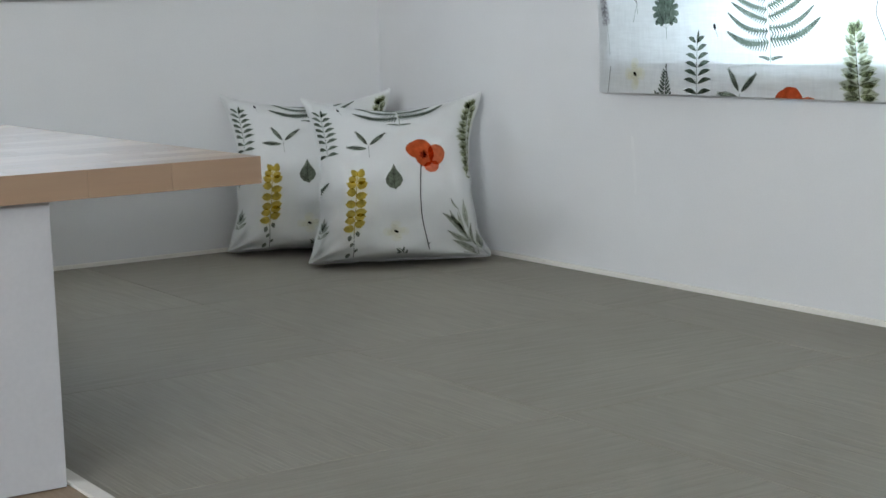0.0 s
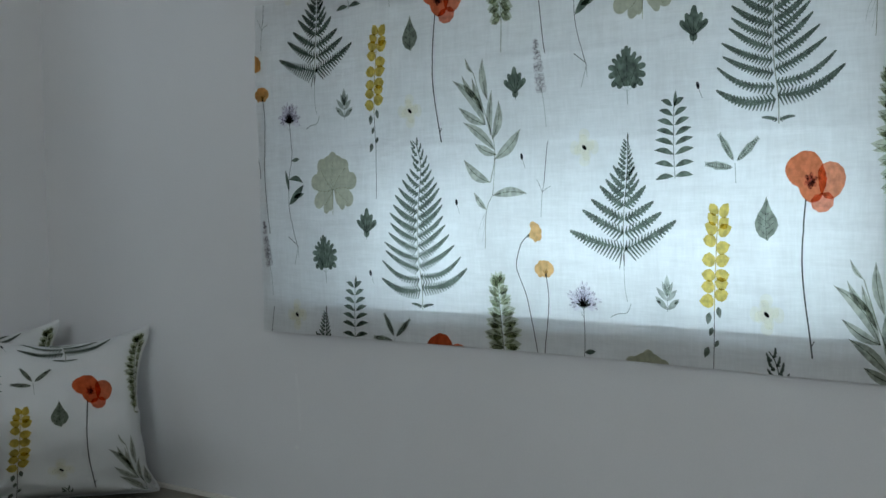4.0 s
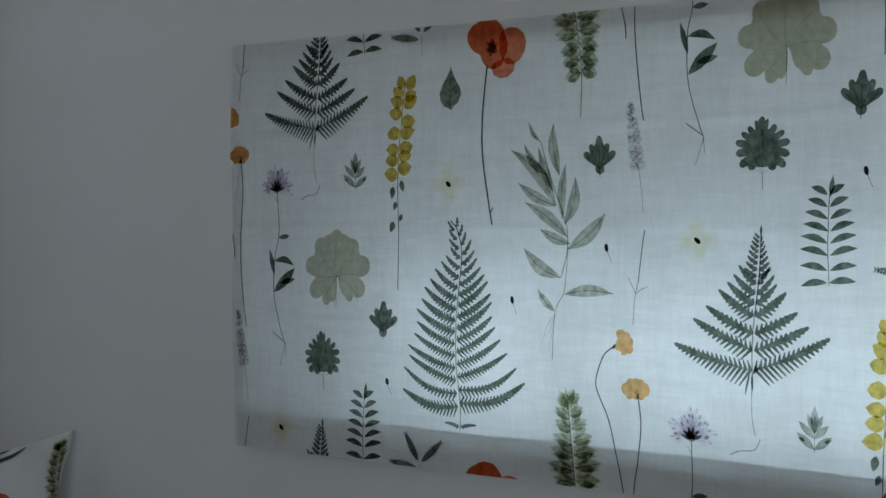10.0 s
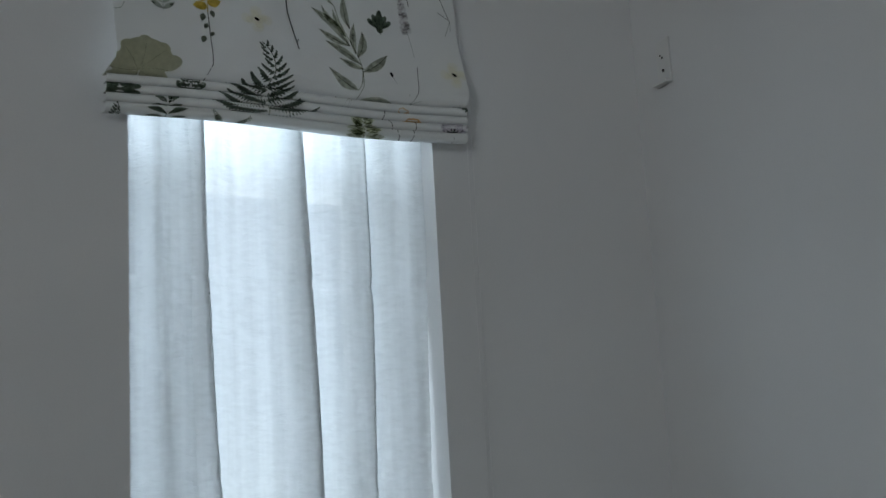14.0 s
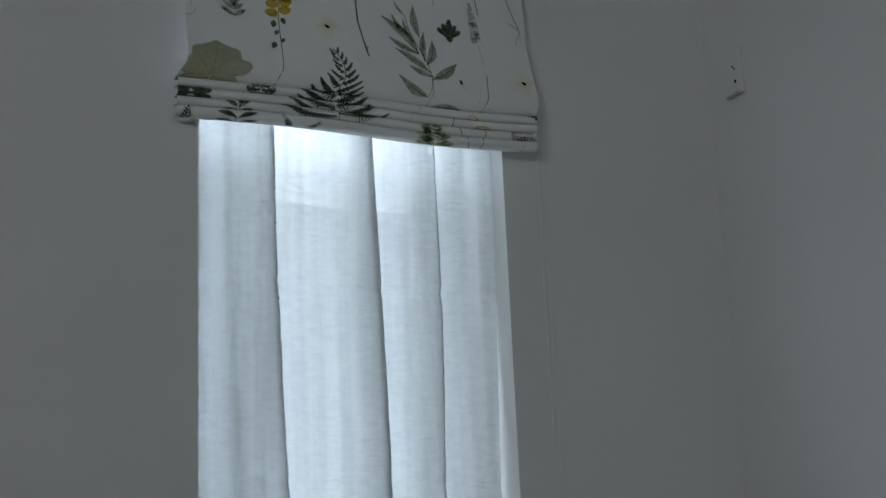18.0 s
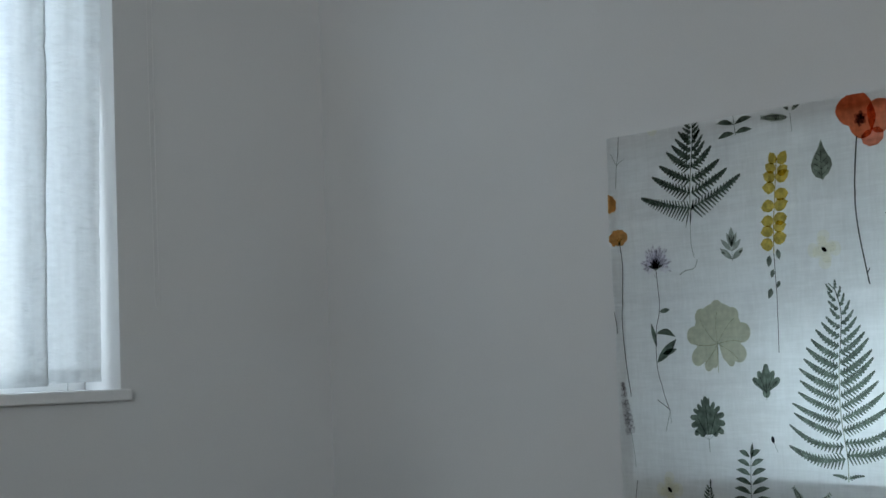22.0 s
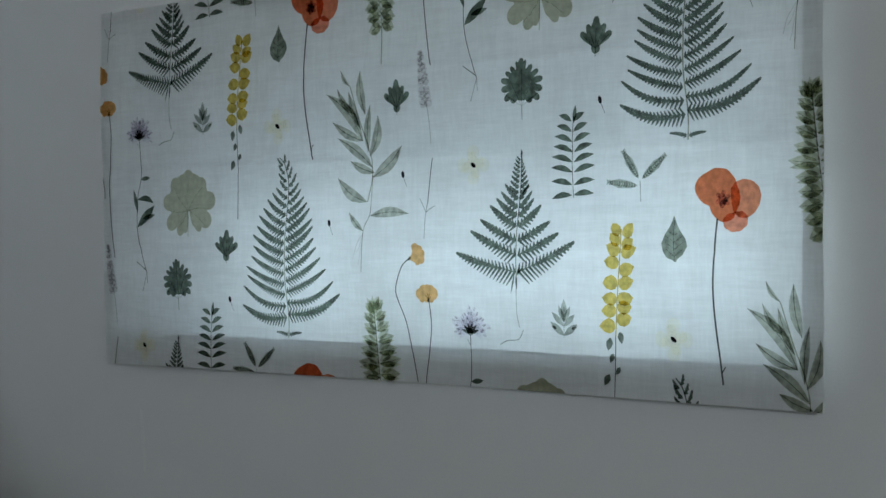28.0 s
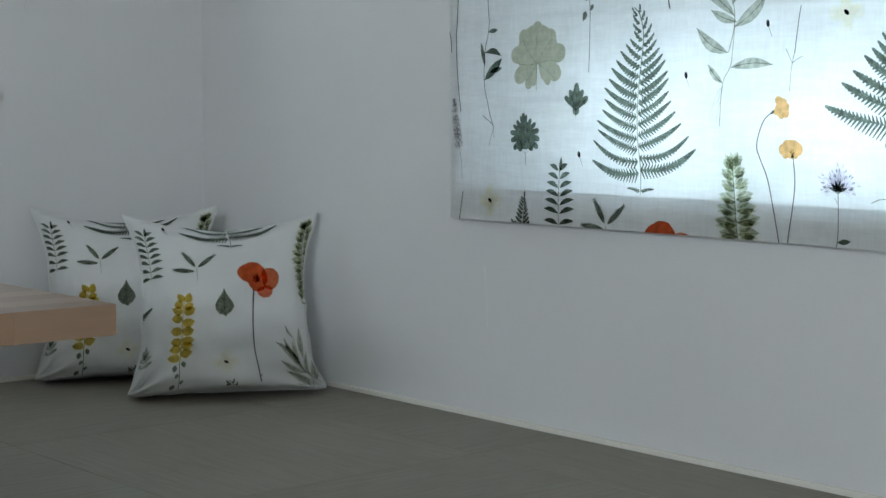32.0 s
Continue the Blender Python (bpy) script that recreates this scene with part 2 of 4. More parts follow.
BLIND_CLOTH = cloth("printed_blind_linen", (0.78, 0.79, 0.78), (0.74, 0.77, 0.80), 0.42, slub=0.17)
LINING = cloth("hem_linen", (0.78, 0.79, 0.78), (0.74, 0.77, 0.80), 0.35)
CUSHION_CLOTH = cloth("cushion_linen", (0.69, 0.70, 0.695), (0.3, 0.3, 0.3), 0.08, weave=700)
SHEER = cloth("sheer_white_cotton", (0.82, 0.84, 0.84), (0.86, 0.88, 0.90), 0.50, clear=0.22, weave=1400, slub=0.05, crinkle=0.55)
CORD = noisy("white_cord", (0.74, 0.74, 0.74), (0.80, 0.80, 0.80), 40.0, 0.6)


def dye(name, colour, wobble=0.35):
    """Printed dye: it tints the cloth under it, for light thrown back and light that comes through alike."""
    mat = bpy.data.materials.new(name)
    mat.use_nodes = True
    nt = mat.node_tree
    nt.nodes.clear()
    out = nt.nodes.new("ShaderNodeOutputMaterial")
    tc = nt.nodes.new("ShaderNodeTexCoord")
    n = add_node(nt, "ShaderNodeTexNoise", Scale=90.0, Detail=5.0)
    nt.links.new(tc.outputs["Object"], n.inputs["Vector"])
    s = nt.nodes.new("ShaderNodeBsdfTransparent")
    dark = tuple(c * (1 - wobble) for c in colour)
    light = tuple(min(1.0, c * (1 + wobble)) for c in colour)
    nt.links.new(ramp(nt, n.outputs[0], [(0.33, dark), (0.67, light)]), s.inputs[0])
    nt.links.new(s.outputs[0], out.inputs[0])
    return mat


DYES = {
    "fern": dye("dye_dark_green", (0.165, 0.20, 0.165), 0.35),
    "stem": dye("dye_stem", (0.10, 0.11, 0.10), 0.3),
    "faint": dye("dye_faint_stem", (0.42, 0.45, 0.42), 0.3),
    "sage": dye("dye_sage", (0.44, 0.46, 0.38), 0.3),
    "willow": dye("dye_willow", (0.56, 0.58, 0.51), 0.25),
    "olive": dye("dye_olive", (0.64, 0.66, 0.555), 0.22),
    "olive_dark": dye("dye_dark_olive", (0.70, 0.72, 0.60), 0.2),
    "slate_pale": dye("dye_pale_slate", (0.50, 0.53, 0.48), 0.25),
    "slate": dye("dye_slate", (0.33, 0.36, 0.30), 0.3),
    "wash": dye("dye_vein", (0.72, 0.74, 0.72), 0.1),
    "oak": dye("dye_oak_green", (0.20, 0.24, 0.195), 0.4),
    "leaf": dye("dye_slate_green", (0.25, 0.28, 0.235), 0.35),
    "clover": dye("dye_pale_olive", (0.63, 0.625, 0.50), 0.09),
    "clover_vein": dye("dye_olive_vein", (0.93, 0.93, 0.89), 0.04),
    "yellow": dye("dye_yellow", (0.72, 0.58, 0.17), 0.25),
    "gold": dye("dye_dark_yellow", (0.62, 0.50, 0.18), 0.3),
    "poppy": dye("dye_poppy_red", (0.74, 0.25, 0.12), 0.18),
    "poppy_light": dye("dye_poppy_orange", (0.80, 0.34, 0.20), 0.18),
    "poppy_pale": dye("dye_poppy_pale", (0.84, 0.36, 0.24), 0.2),
    "heart_wash": dye("dye_poppy_wash", (0.72, 0.60, 0.64), 0.3),
    "heart": dye("dye_poppy_heart", (0.42, 0.26, 0.30), 0.4),
    "orange": dye("dye_orange", (0.80, 0.51, 0.23), 0.18),
    "lilac": dye("dye_lilac", (0.905, 0.885, 0.92), 0.05),
    "lilac_edge": dye("dye_lilac_edge", (0.72, 0.70, 0.725), 0.15),
    "lilac_wash": dye("dye_lilac_wash", (0.79, 0.775, 0.78), 0.12),
    "halo": dye("dye_pale_yellow", (0.985, 0.972, 0.90), 0.012),
    "ink": dye("dye_black", (0.025, 0.025, 0.03), 0.3),
}
DYE_ORDER = list(DYES)


def frontlit_copy(mat):
    """The same dye made paler, for the drawn-up blind and the cushion covers."""
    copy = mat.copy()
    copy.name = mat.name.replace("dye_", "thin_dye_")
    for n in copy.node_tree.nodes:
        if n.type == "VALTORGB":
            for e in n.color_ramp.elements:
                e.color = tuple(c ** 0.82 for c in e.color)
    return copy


# paler copies make up in colour for light crossing front-lit prints twice
FRONTLIT_DYES = {n: frontlit_copy(m) for n, m in DYES.items()}


# ---- building helpers ----
def mesh_of(name, verts, faces, mats, slots=None, smooth=False):
    me = bpy.data.meshes.new(name)
    me.from_pydata([tuple(v) for v in verts], [], faces)
    for m in mats:
        me.materials.append(m)
    if slots:
        me.polygons.foreach_set("material_index", slots)
    if smooth:
        me.polygons.foreach_set("use_smooth", [True] * len(me.polygons))
    me.update()
    return me


def child(ob, parent, label=""):
    ob.parent = parent
    ob.matrix_parent_inverse = parent.matrix_basis.inverted()
    return tagged(ob, label) if label else ob


def part(name, bm, material, parent, label=""):
    me = bpy.data.meshes.new(name)
    bm.to_mesh(me)
    bm.free()
    me.materials.append(material)
    return child(new(name, me), parent, label)


def box(x0, x1, y0, y1, z0, z1, bevel=0.0, segments=2):
    bm = bmesh.new()
    bmesh.ops.create_cube(bm, size=1)
    for v in bm.verts:
        v.co = Vector((x0 + (v.co.x + 0.5) * (x1 - x0), y0 + (v.co.y + 0.5) * (y1 - y0), z0 + (v.co.z + 0.5) * (z1 - z0)))
    if bevel:
        bmesh.ops.bevel(bm, geom=bm.edges[:], offset=bevel, segments=segments, affect="EDGES", profile=0.6)
    return bm


def boxed(name, material, *size, bevel=0.0):
    bm = box(*size, bevel=bevel)
    me = bpy.data.meshes.new(name)
    bm.to_mesh(me)
    bm.free()
    me.materials.append(material)
    return new(name, me)


def holed_wall(name, place, a0, a1, z0, z1, holes, material):
    """A wall with openings that go right through it. place(a, z, d): along, up, deep."""
    cuts_a = sorted({a0, a1, *[h[0] for h in holes], *[h[1] for h in holes]})
    cuts_z = sorted({z0, z1, *[h[2] for h in holes], *[h[3] for h in holes]})
    verts, faces, at = [], [], {}

    def corner(a, z, d):
        key = (a, z, d)
        if key not in at:
            at[key] = len(verts)
            verts.append(place(a, z, d))
        return at[key]

    def is_open(a, z):
        return any(h[0] < a < h[1] and h[2] < z < h[3] for h in holes)

    for a, b in zip(cuts_a, cuts_a[1:]):
        for c, d in zip(cuts_z, cuts_z[1:]):
            if not is_open((a + b) / 2, (c + d) / 2):
                for deep in (0, 1):
                    faces.append([corner(a, c, deep), corner(b, c, deep), corner(b, d, deep), corner(a, d, deep)])
    for h0, h1, g0, g1 in holes + [(a0, a1, z0, z1)]:
        for p, q in (((h0, g0), (h1, g0)), ((h1, g0), (h1, g1)), ((h1, g1), (h0, g1)), ((h0, g1), (h0, g0))):
            faces.append([corner(*p, 0), corner(*q, 0), corner(*q, 1), corner(*p, 1)])
    return tagged(new(name, mesh_of(name, verts, faces, [material])), kind="structure")


# ---- the room ----
WIN = (-1.259, -0.569, 0.650, 2.10)  # tall opening: x0, x1, z0, z1
WIDE = (-2.540, -1.006, 0.464, 1.084)  # wide opening: y0, y1, z0, z1
# far walls and ceiling are unseen; room depth suits the added room lamp
ROOM_X, ROOM_Y, ROOM_Z = -7.0, -8.0, 2.65
holed_wall("wall_north", lambda a, z, d: (a, 0.30 * d, z), ROOM_X - 0.2, 0.30, -0.15, ROOM_Z, [WIN], PAINT)
holed_wall("wall_east", lambda a, z, d: (0.30 * d, a, z), ROOM_Y - 0.2, 0.0, -0.15, ROOM_Z, [WIDE], PAINT)
holed_wall("wall_west", lambda a, z, d: (ROOM_X - 0.2 * d, a, z), ROOM_Y - 0.2, 0.0, -0.15, ROOM_Z, [(-7.6, -5.4, 0.85, 2.25)], PAINT)
holed_wall("wall_south", lambda a, z, d: (a, ROOM_Y - 0.2 * d, z), ROOM_X, 0.0, -0.15, ROOM_Z, [], PAINT)
tagged(boxed("ceiling", CEILING_PAINT, ROOM_X - 0.2, 0.30, ROOM_Y - 0.2, 0.30, ROOM_Z, ROOM_Z + 0.15), kind="structure")
floor = tagged(boxed("floor", SEAM, ROOM_X, 0.0, ROOM_Y, 0.0, -0.15, -0.021), kind="structure")
EDGE = -1.545  # where the matting ends and the wooden floor begins

# a pale rubbed streak in the paint under the wide blind
streak = [(-1.048, 0.315), (-1.056, 0.312), (-1.062, 0.27), (-1.066, 0.215), (-1.064, 0.185), (-1.058, 0.19), (-1.054, 0.235), (-1.050, 0.28)]
RUBBED = noisy("rubbed_paint", (0.69, 0.69, 0.692), (0.745, 0.745, 0.745), 30.0, 0.6, 0.1, 260)
scuff = new("scuff_mark", mesh_of("scuff_mark", [(-0.0012, y, z) for y, z in streak], [list(range(8))], [RUBBED]))
scuff.parent = bpy.data.objects["wall_east"]

# thin cream strips along the foot of the walls and along the edge of the matting
tagged(boxed("baseboard_east", CREAM, -0.010, -0.0005, ROOM_Y, -0.012, -0.02, 0.009, bevel=0.002), kind="structure")
tagged(boxed("baseboard_north", CREAM, EDGE, -0.0005, -0.010, -0.0005, -0.02, 0.009, bevel=0.002), kind="structure")
tagged(boxed("trim_matting_edge", CREAM, EDGE - 0.022, EDGE, ROOM_Y, -0.014, -0.02, 0.004, bevel=0.002), kind="structure")


# ---- the wide window behind its blind ----
def window_unit(name, m, width, height, bars, label):
    """A white frame with its panes, sill side down; local x along, y deep, z up."""
    top = tagged(new(name), label, "window", kind="structure")
    t = 0.045
    part("window_frame", box(0, t, 0, 0.05, 0, height, 0.004), WHITE_WOOD, top)
    part("window_frame", box(width - t, width, 0, 0.05, 0, height, 0.004), WHITE_WOOD, top)
    part("window_frame", box(t, width - t, 0, 0.05, 0, t, 0.004), WHITE_WOOD, top)
    part("window_frame", box(t, width - t, 0, 0.05, height - t, height, 0.004), WHITE_WOOD, top)
    for kind, at in bars:
        if kind == "x":
            part("mullion", box(at - 0.02, at + 0.02, 0.004, 0.046, t, height - t, 0.003), WHITE_WOOD, top)
        else:
            part("transom", box(t, width - t, 0.004, 0.046, at - 0.02, at + 0.02, 0.003), WHITE_WOOD, top)
    part("pane", box(t, width - t, 0.022, 0.028, t, height - t), GLASS, top)
    top.matrix_basis = m
    return top


def clear_glass(name):
    """A thin clear pane: most light goes straight through, a little is mirrored."""
    mat = bpy.data.materials.new(name)
    mat.use_nodes = True
    nt = mat.node_tree
    nt.nodes.clear()
    out = nt.nodes.new("ShaderNodeOutputMaterial")
    clear = nt.nodes.new("ShaderNodeBsdfTransparent")
    gloss = nt.nodes.new("ShaderNodeBsdfGlossy")
    gloss.inputs["Roughness"].default_value = 0.02
    mix = nt.nodes.new("ShaderNodeMixShader")
    mix.inputs[0].default_value = 0.06
    nt.links.new(clear.outputs[0], mix.inputs[1])
    nt.links.new(gloss.outputs[0], mix.inputs[2])
    nt.links.new(mix.outputs[0], out.inputs[0])
    return mat


GLASS = clear_glass("window_glass")
window_unit("window_1", pose(WIN[0], 0.16, WIN[2]), WIN[1] - WIN[0], WIN[3] - WIN[2], [("z", 1.02)], "tall white-framed window behind the sheer curtain")
window_unit("window_2", pose(0.11, WIDE[1], WIDE[2], 0, 0, -90), WIDE[1] - WIDE[0], WIDE[3] - WIDE[2], [("x", 0.75)], "wide white-framed window behind the printed blind")
window_unit("window_3", pose(ROOM_X - 0.05, -7.6, 0.85, 0, 0, 90), 2.2, 1.4, [("x", 1.1)], "large window behind the camera that lights the room")

# the sill board of the tall window
sill = tagged(boxed("window_sill", WHITE_WOOD, WIN[0] - 0.018, WIN[1] + 0.013, -0.026, 0.16, WIN[2] - 0.003, WIN[2] + 0.022, bevel=0.004),
              "white painted board along the foot of the tall window", "window sill", kind="structure")


# ---- printed plants: shapes in the plane of the cloth ----
class Pen:
    """Collects convex shapes in cloth metres, each with its dye."""

    def __init__(self):
        self.shapes = []

    def poly(self, dye_name, points):
        self.shapes.append((dye_name, [tuple(p) for p in points]))

    def oval(self, dye_name, x, y, rx, ry, turn=0.0, n=12):
        c, s = math.cos(turn), math.sin(turn)
        ring = [(rx * math.cos(6.2832 * k / n), ry * math.sin(6.2832 * k / n)) for k in range(n)]
        self.poly(dye_name, [(x + c * a - s * b, y + s * a + c * b) for a, b in ring])

    def star(self, dye_name, x, y, radius, n=48, turn=0.0, sx=1.0):
        """A lobed outline round (x, y): radius gives the reach for each angle."""
        ring = []
        for k in range(n):
            a = 6.2832 * k / n
            r = radius(a)
            px, py = r * math.cos(a) * sx, r * math.sin(a)
            ring.append((x + px * math.cos(turn) - py * math.sin(turn), y + px * math.sin(turn) + py * math.cos(turn)))
        self.shapes.append((dye_name, ring))

    def blade(self, dye_name, x, y, length, width, turn, belly=0.45):
        """A pointed leaf from its foot at (x, y) towards turn."""
        c, s = math.cos(turn), math.sin(turn)
        half = [(0, 0.06), (0.2, 0.72), (belly, 1.0), (0.72, 0.7), (1.0, 0.03)]
        side = [(length * a, width * 0.5 * b) for a, b in half]
        ring = side + [(a, -b) for a, b in reversed(side)]
        self.poly(dye_name, [(x + c * a - s * b, y + s * a + c * b) for a, b in ring])

    def line(self, dye_name, points, width):
        for (x0, y0), (x1, y1) in zip(points, points[1:]):
            d = math.hypot(x1 - x0, y1 - y0) or 1e-6
            nx, ny = -(y1 - y0) / d * width / 2, (x1 - x0) / d * width / 2
            self.poly(dye_name, [(x0 + nx, y0 + ny), (x0 - nx, y0 - ny), (x1 - nx, y1 - ny), (x1 + nx, y1 + ny)])


def bent(x0, y0, x1, y1, bow, n=7):
    """A bowed line of points between two ends."""
    px, py = -(y1 - y0), x1 - x0
    return [(x0 + (x1 - x0) * k / n + px * bow * math.sin(math.pi * k / n), y0 + (y1 - y0) * k / n + py * bow * math.sin(math.pi * k / n)) for k in range(n + 1)]


def curve(points, n):
    """A smooth line of points through the given ones, n steps to each span."""
    out = []
    ends = [points[0], *points, points[-1]]
    for p, q, r, t in zip(ends, ends[1:], ends[2:], ends[3:]):
        for k in range(n):
            f = k / n
            out.append(tuple(0.5 * (2 * q[i] + (r[i] - p[i]) * f + (2 * p[i] - 5 * q[i] + 4 * r[i] - t[i]) * f * f + (3 * q[i] - p[i] - 3 * r[i] + t[i]) * f ** 3) for i in (0, 1)))
    return out + [points[-1]]


def frond(pen, foot, tip, bow, below, above, teeth, solid, dye_name="fern"):
    """One side branch of a fern: a bowed rib fringed on both sides; the notches between the leaflets fill up towards the tip."""
    count = teeth * 4
    rib = bent(*foot, *tip, bow, count)
    way = 1 if tip[0] > foot[0] else -1
    edges = {1: [], -1: []}
    for j, (px, py) in enumerate(rib):
        f = j / count
        q, r = rib[min(j + 1, count)], rib[max(j - 1, 0)]
        a = math.atan2(q[1] - r[1], q[0] - r[0])
        fill = min(0.72, max(0.0, solid + 0.12 + 0.85 * f))
        crest = j % 4 in (1, 2)
        for side, length in ((1, above * (1 - f) ** 0.62), (-1, below * (1 - f) ** 0.72)):
            w = 0.0009 + length * (1.0 if crest else fill)
            lean = 0.55 * w
            edges[side].append((px + math.cos(a) * lean - math.sin(a) * side * way * w, py + math.sin(a) * lean + math.cos(a) * side * way * w))
    for side in (1, -1):
        edge = edges[side]
        for j in range(count):
            pen.poly(dye_name, [rib[j], rib[j + 1], edge[j + 1], edge[j]])


def fern_tall(pen, rng, x, y):
    h = 0.335
    spine = curve([(x, y - 0.003), (x + 0.001, y + 0.04), (x - 0.006, y + 0.105), (x - 0.006, y + 0.175), (x - 0.001, y + 0.240), (x + 0.001, y + 0.285), (x - 0.007, y + 0.317), (x - 0.021, y + h)], 5)
    pen.line("sage", spine[:18], 0.0026)
    pen.line("fern", spine[17:], 0.0020)
    left = (0.117, 0.112, 0.099, 0.100, 0.086, 0.081, 0.081, 0.071, 0.066, 0.056, 0.047, 0.036, 0.028, 0.020, 0.016, 0.012, 0.008)
    right = (0.127, 0.113, 0.097, 0.085, 0.074, 0.069, 0.067, 0.064, 0.057, 0.049, 0.040, 0.031, 0.024, 0.017, 0.013, 0.010, 0.007)
    for k in range(17):
        up = 0.036 + 0.0212 * k - 0.00022 * k * k
        stem_x = x + (0.001 - 0.0075 * math.sin(math.pi * min(1.0, up / 0.27)) if up < 0.27 else 0.001 - 0.022 * ((up - 0.27) / 0.065) ** 1.6)
        for sgn, reach in ((-1, left[k]), (1, right[k])):
            foot = (stem_x + 0.0015 * sgn, y + up + (0.006 if sgn > 0 else 0.0))
            rise = (0.022, 0.036)[min(k, 1)] if sgn < 0 else (0.042, 0.044)[min(k, 1)]
            rise = rise * (0.35 + 0.65 * min(1.0, reach / 0.07)) + rng.uniform(-0.003, 0.003)
            tip = (foot[0] + sgn * reach - (0.004 if k > 13 else 0.0), foot[1] + rise)
            low = 0.0160 if k == 0 else 0.0130 * min(1.0, 0.25 + reach / 0.09)
            frond(pen, foot, tip, -sgn * (0.10 if k < 2 else 0.04), low, 0.0115 if k == 0 else 0.0062 * min(1.0, 0.2 + reach / 0.09), max(3, int(reach / (0.0066 if k < 2 else 0.0056))), -0.10 if k < 2 else (-0.06 if k < 6 else 0.10))
    for sgn in (1, -1):
        frond(pen, (x + 0.002 * sgn, y + 0.003), (x + 0.032 * sgn, y + 0.008), 0.05 * sgn, 0.004, 0.003, 6, 0.1)


def fern_wide(pen, rng, x, y):
    pen.line("sage", bent(x + 0.001, y + 0.030, x + 0.004, y + 0.120, 0.02, 6), 0.0022)
    pen.line("fern", bent(x + 0.004, y + 0.120, x + 0.013, y + 0.242, -0.02, 8), 0.0019)
    pen.line("faint", curve([(x, y + 0.03), (x - 0.001, y - 0.02), (x + 0.004, y - 0.048)], 4), 0.0013)
    pen.line("faint", curve([(x + 0.012, y - 0.052), (x + 0.002, y - 0.068), (x - 0.020, y - 0.071), (x - 0.036, y - 0.078)], 4), 0.0016)
    left = ((-0.124, 0.076), (-0.094, 0.113), (-0.074, 0.132), (-0.054, 0.156), (-0.040, 0.167), (-0.030, 0.178), (-0.022, 0.191))
    right = ((0.119, 0.095), (0.088, 0.109), (0.071, 0.128), (0.053, 0.155), (0.038, 0.166), (0.034, 0.178), (0.027, 0.190))
    ups = (0.044, 0.072, 0.096, 0.120, 0.137, 0.151, 0.165)
    for k in range(15):
        for sgn, tips in ((-1, left), (1, right)):
            if k < 7:
                up, tip = ups[k], tips[k]
            else:
                up = 0.165 + 0.0105 * (k - 6) - 0.0003 * (k - 6) ** 2
                reach = 0.0205 - 0.0023 * (k - 7)
                tip = (0.008 + sgn * reach, up + 0.018 - 0.0008 * k)
            sx = 0.001 + 0.003 * min(1.0, up / 0.12) + 0.009 * max(0.0, up - 0.12) / 0.12
            reach = abs(tip[0] - sx)
            low = (0.026, 0.019, 0.016, 0.015)[k] if k < 4 else 0.0125 * min(1.0, reach / 0.045)
            high = (0.012, 0.010, 0.009, 0.007)[k] if k < 4 else 0.0055 * min(1.0, reach / 0.045)
            bow = -sgn * (0.025 if k == 0 else 0.02)
            frond(pen, (x + sx + 0.0012 * sgn, y + up), (x + tip[0], y + tip[1]), bow, low, high, max(3, int(reach / (0.0072 if k < 3 else 0.0058))), (-0.30, -0.15, -0.05, 0.05)[k] if k < 4 else 0.22)
    pen.blade("fern", x + 0.012, y + 0.236, 0.012, 0.004, 1.5)
    # the narrow tail of leaflets between the two lowest branches
    for dx, dy, length, turn in ((-0.003, 0.042, 0.036, 4.46), (0.002, 0.038, 0.016, 1.25), (0.004, 0.040, 0.014, 0.9), (0.000, 0.038, 0.024, 4.75)):
        pen.blade("fern", x + dx, y + dy, length, 0.0036, turn)


def petal(pen, dye_name, x, y, size, turn, rng):
    """A rounded petal, pointed outwards, from its foot at (x, y)."""
    ring = []
    for along, across in ((0, -0.14), (0.14, -0.33), (0.42, -0.42), (0.76, -0.30), (1.04, 0.02), (0.78, 0.30), (0.42, 0.41), (0.14, 0.32), (0, 0.14)):
        a, b = along * size * rng.uniform(0.96, 1.04), across * size * rng.uniform(0.92, 1.08)
        ring.append((x + a * math.cos(turn) - b * math.sin(turn), y + a * math.sin(turn) + b * math.cos(turn)))
    pen.poly(dye_name, ring)


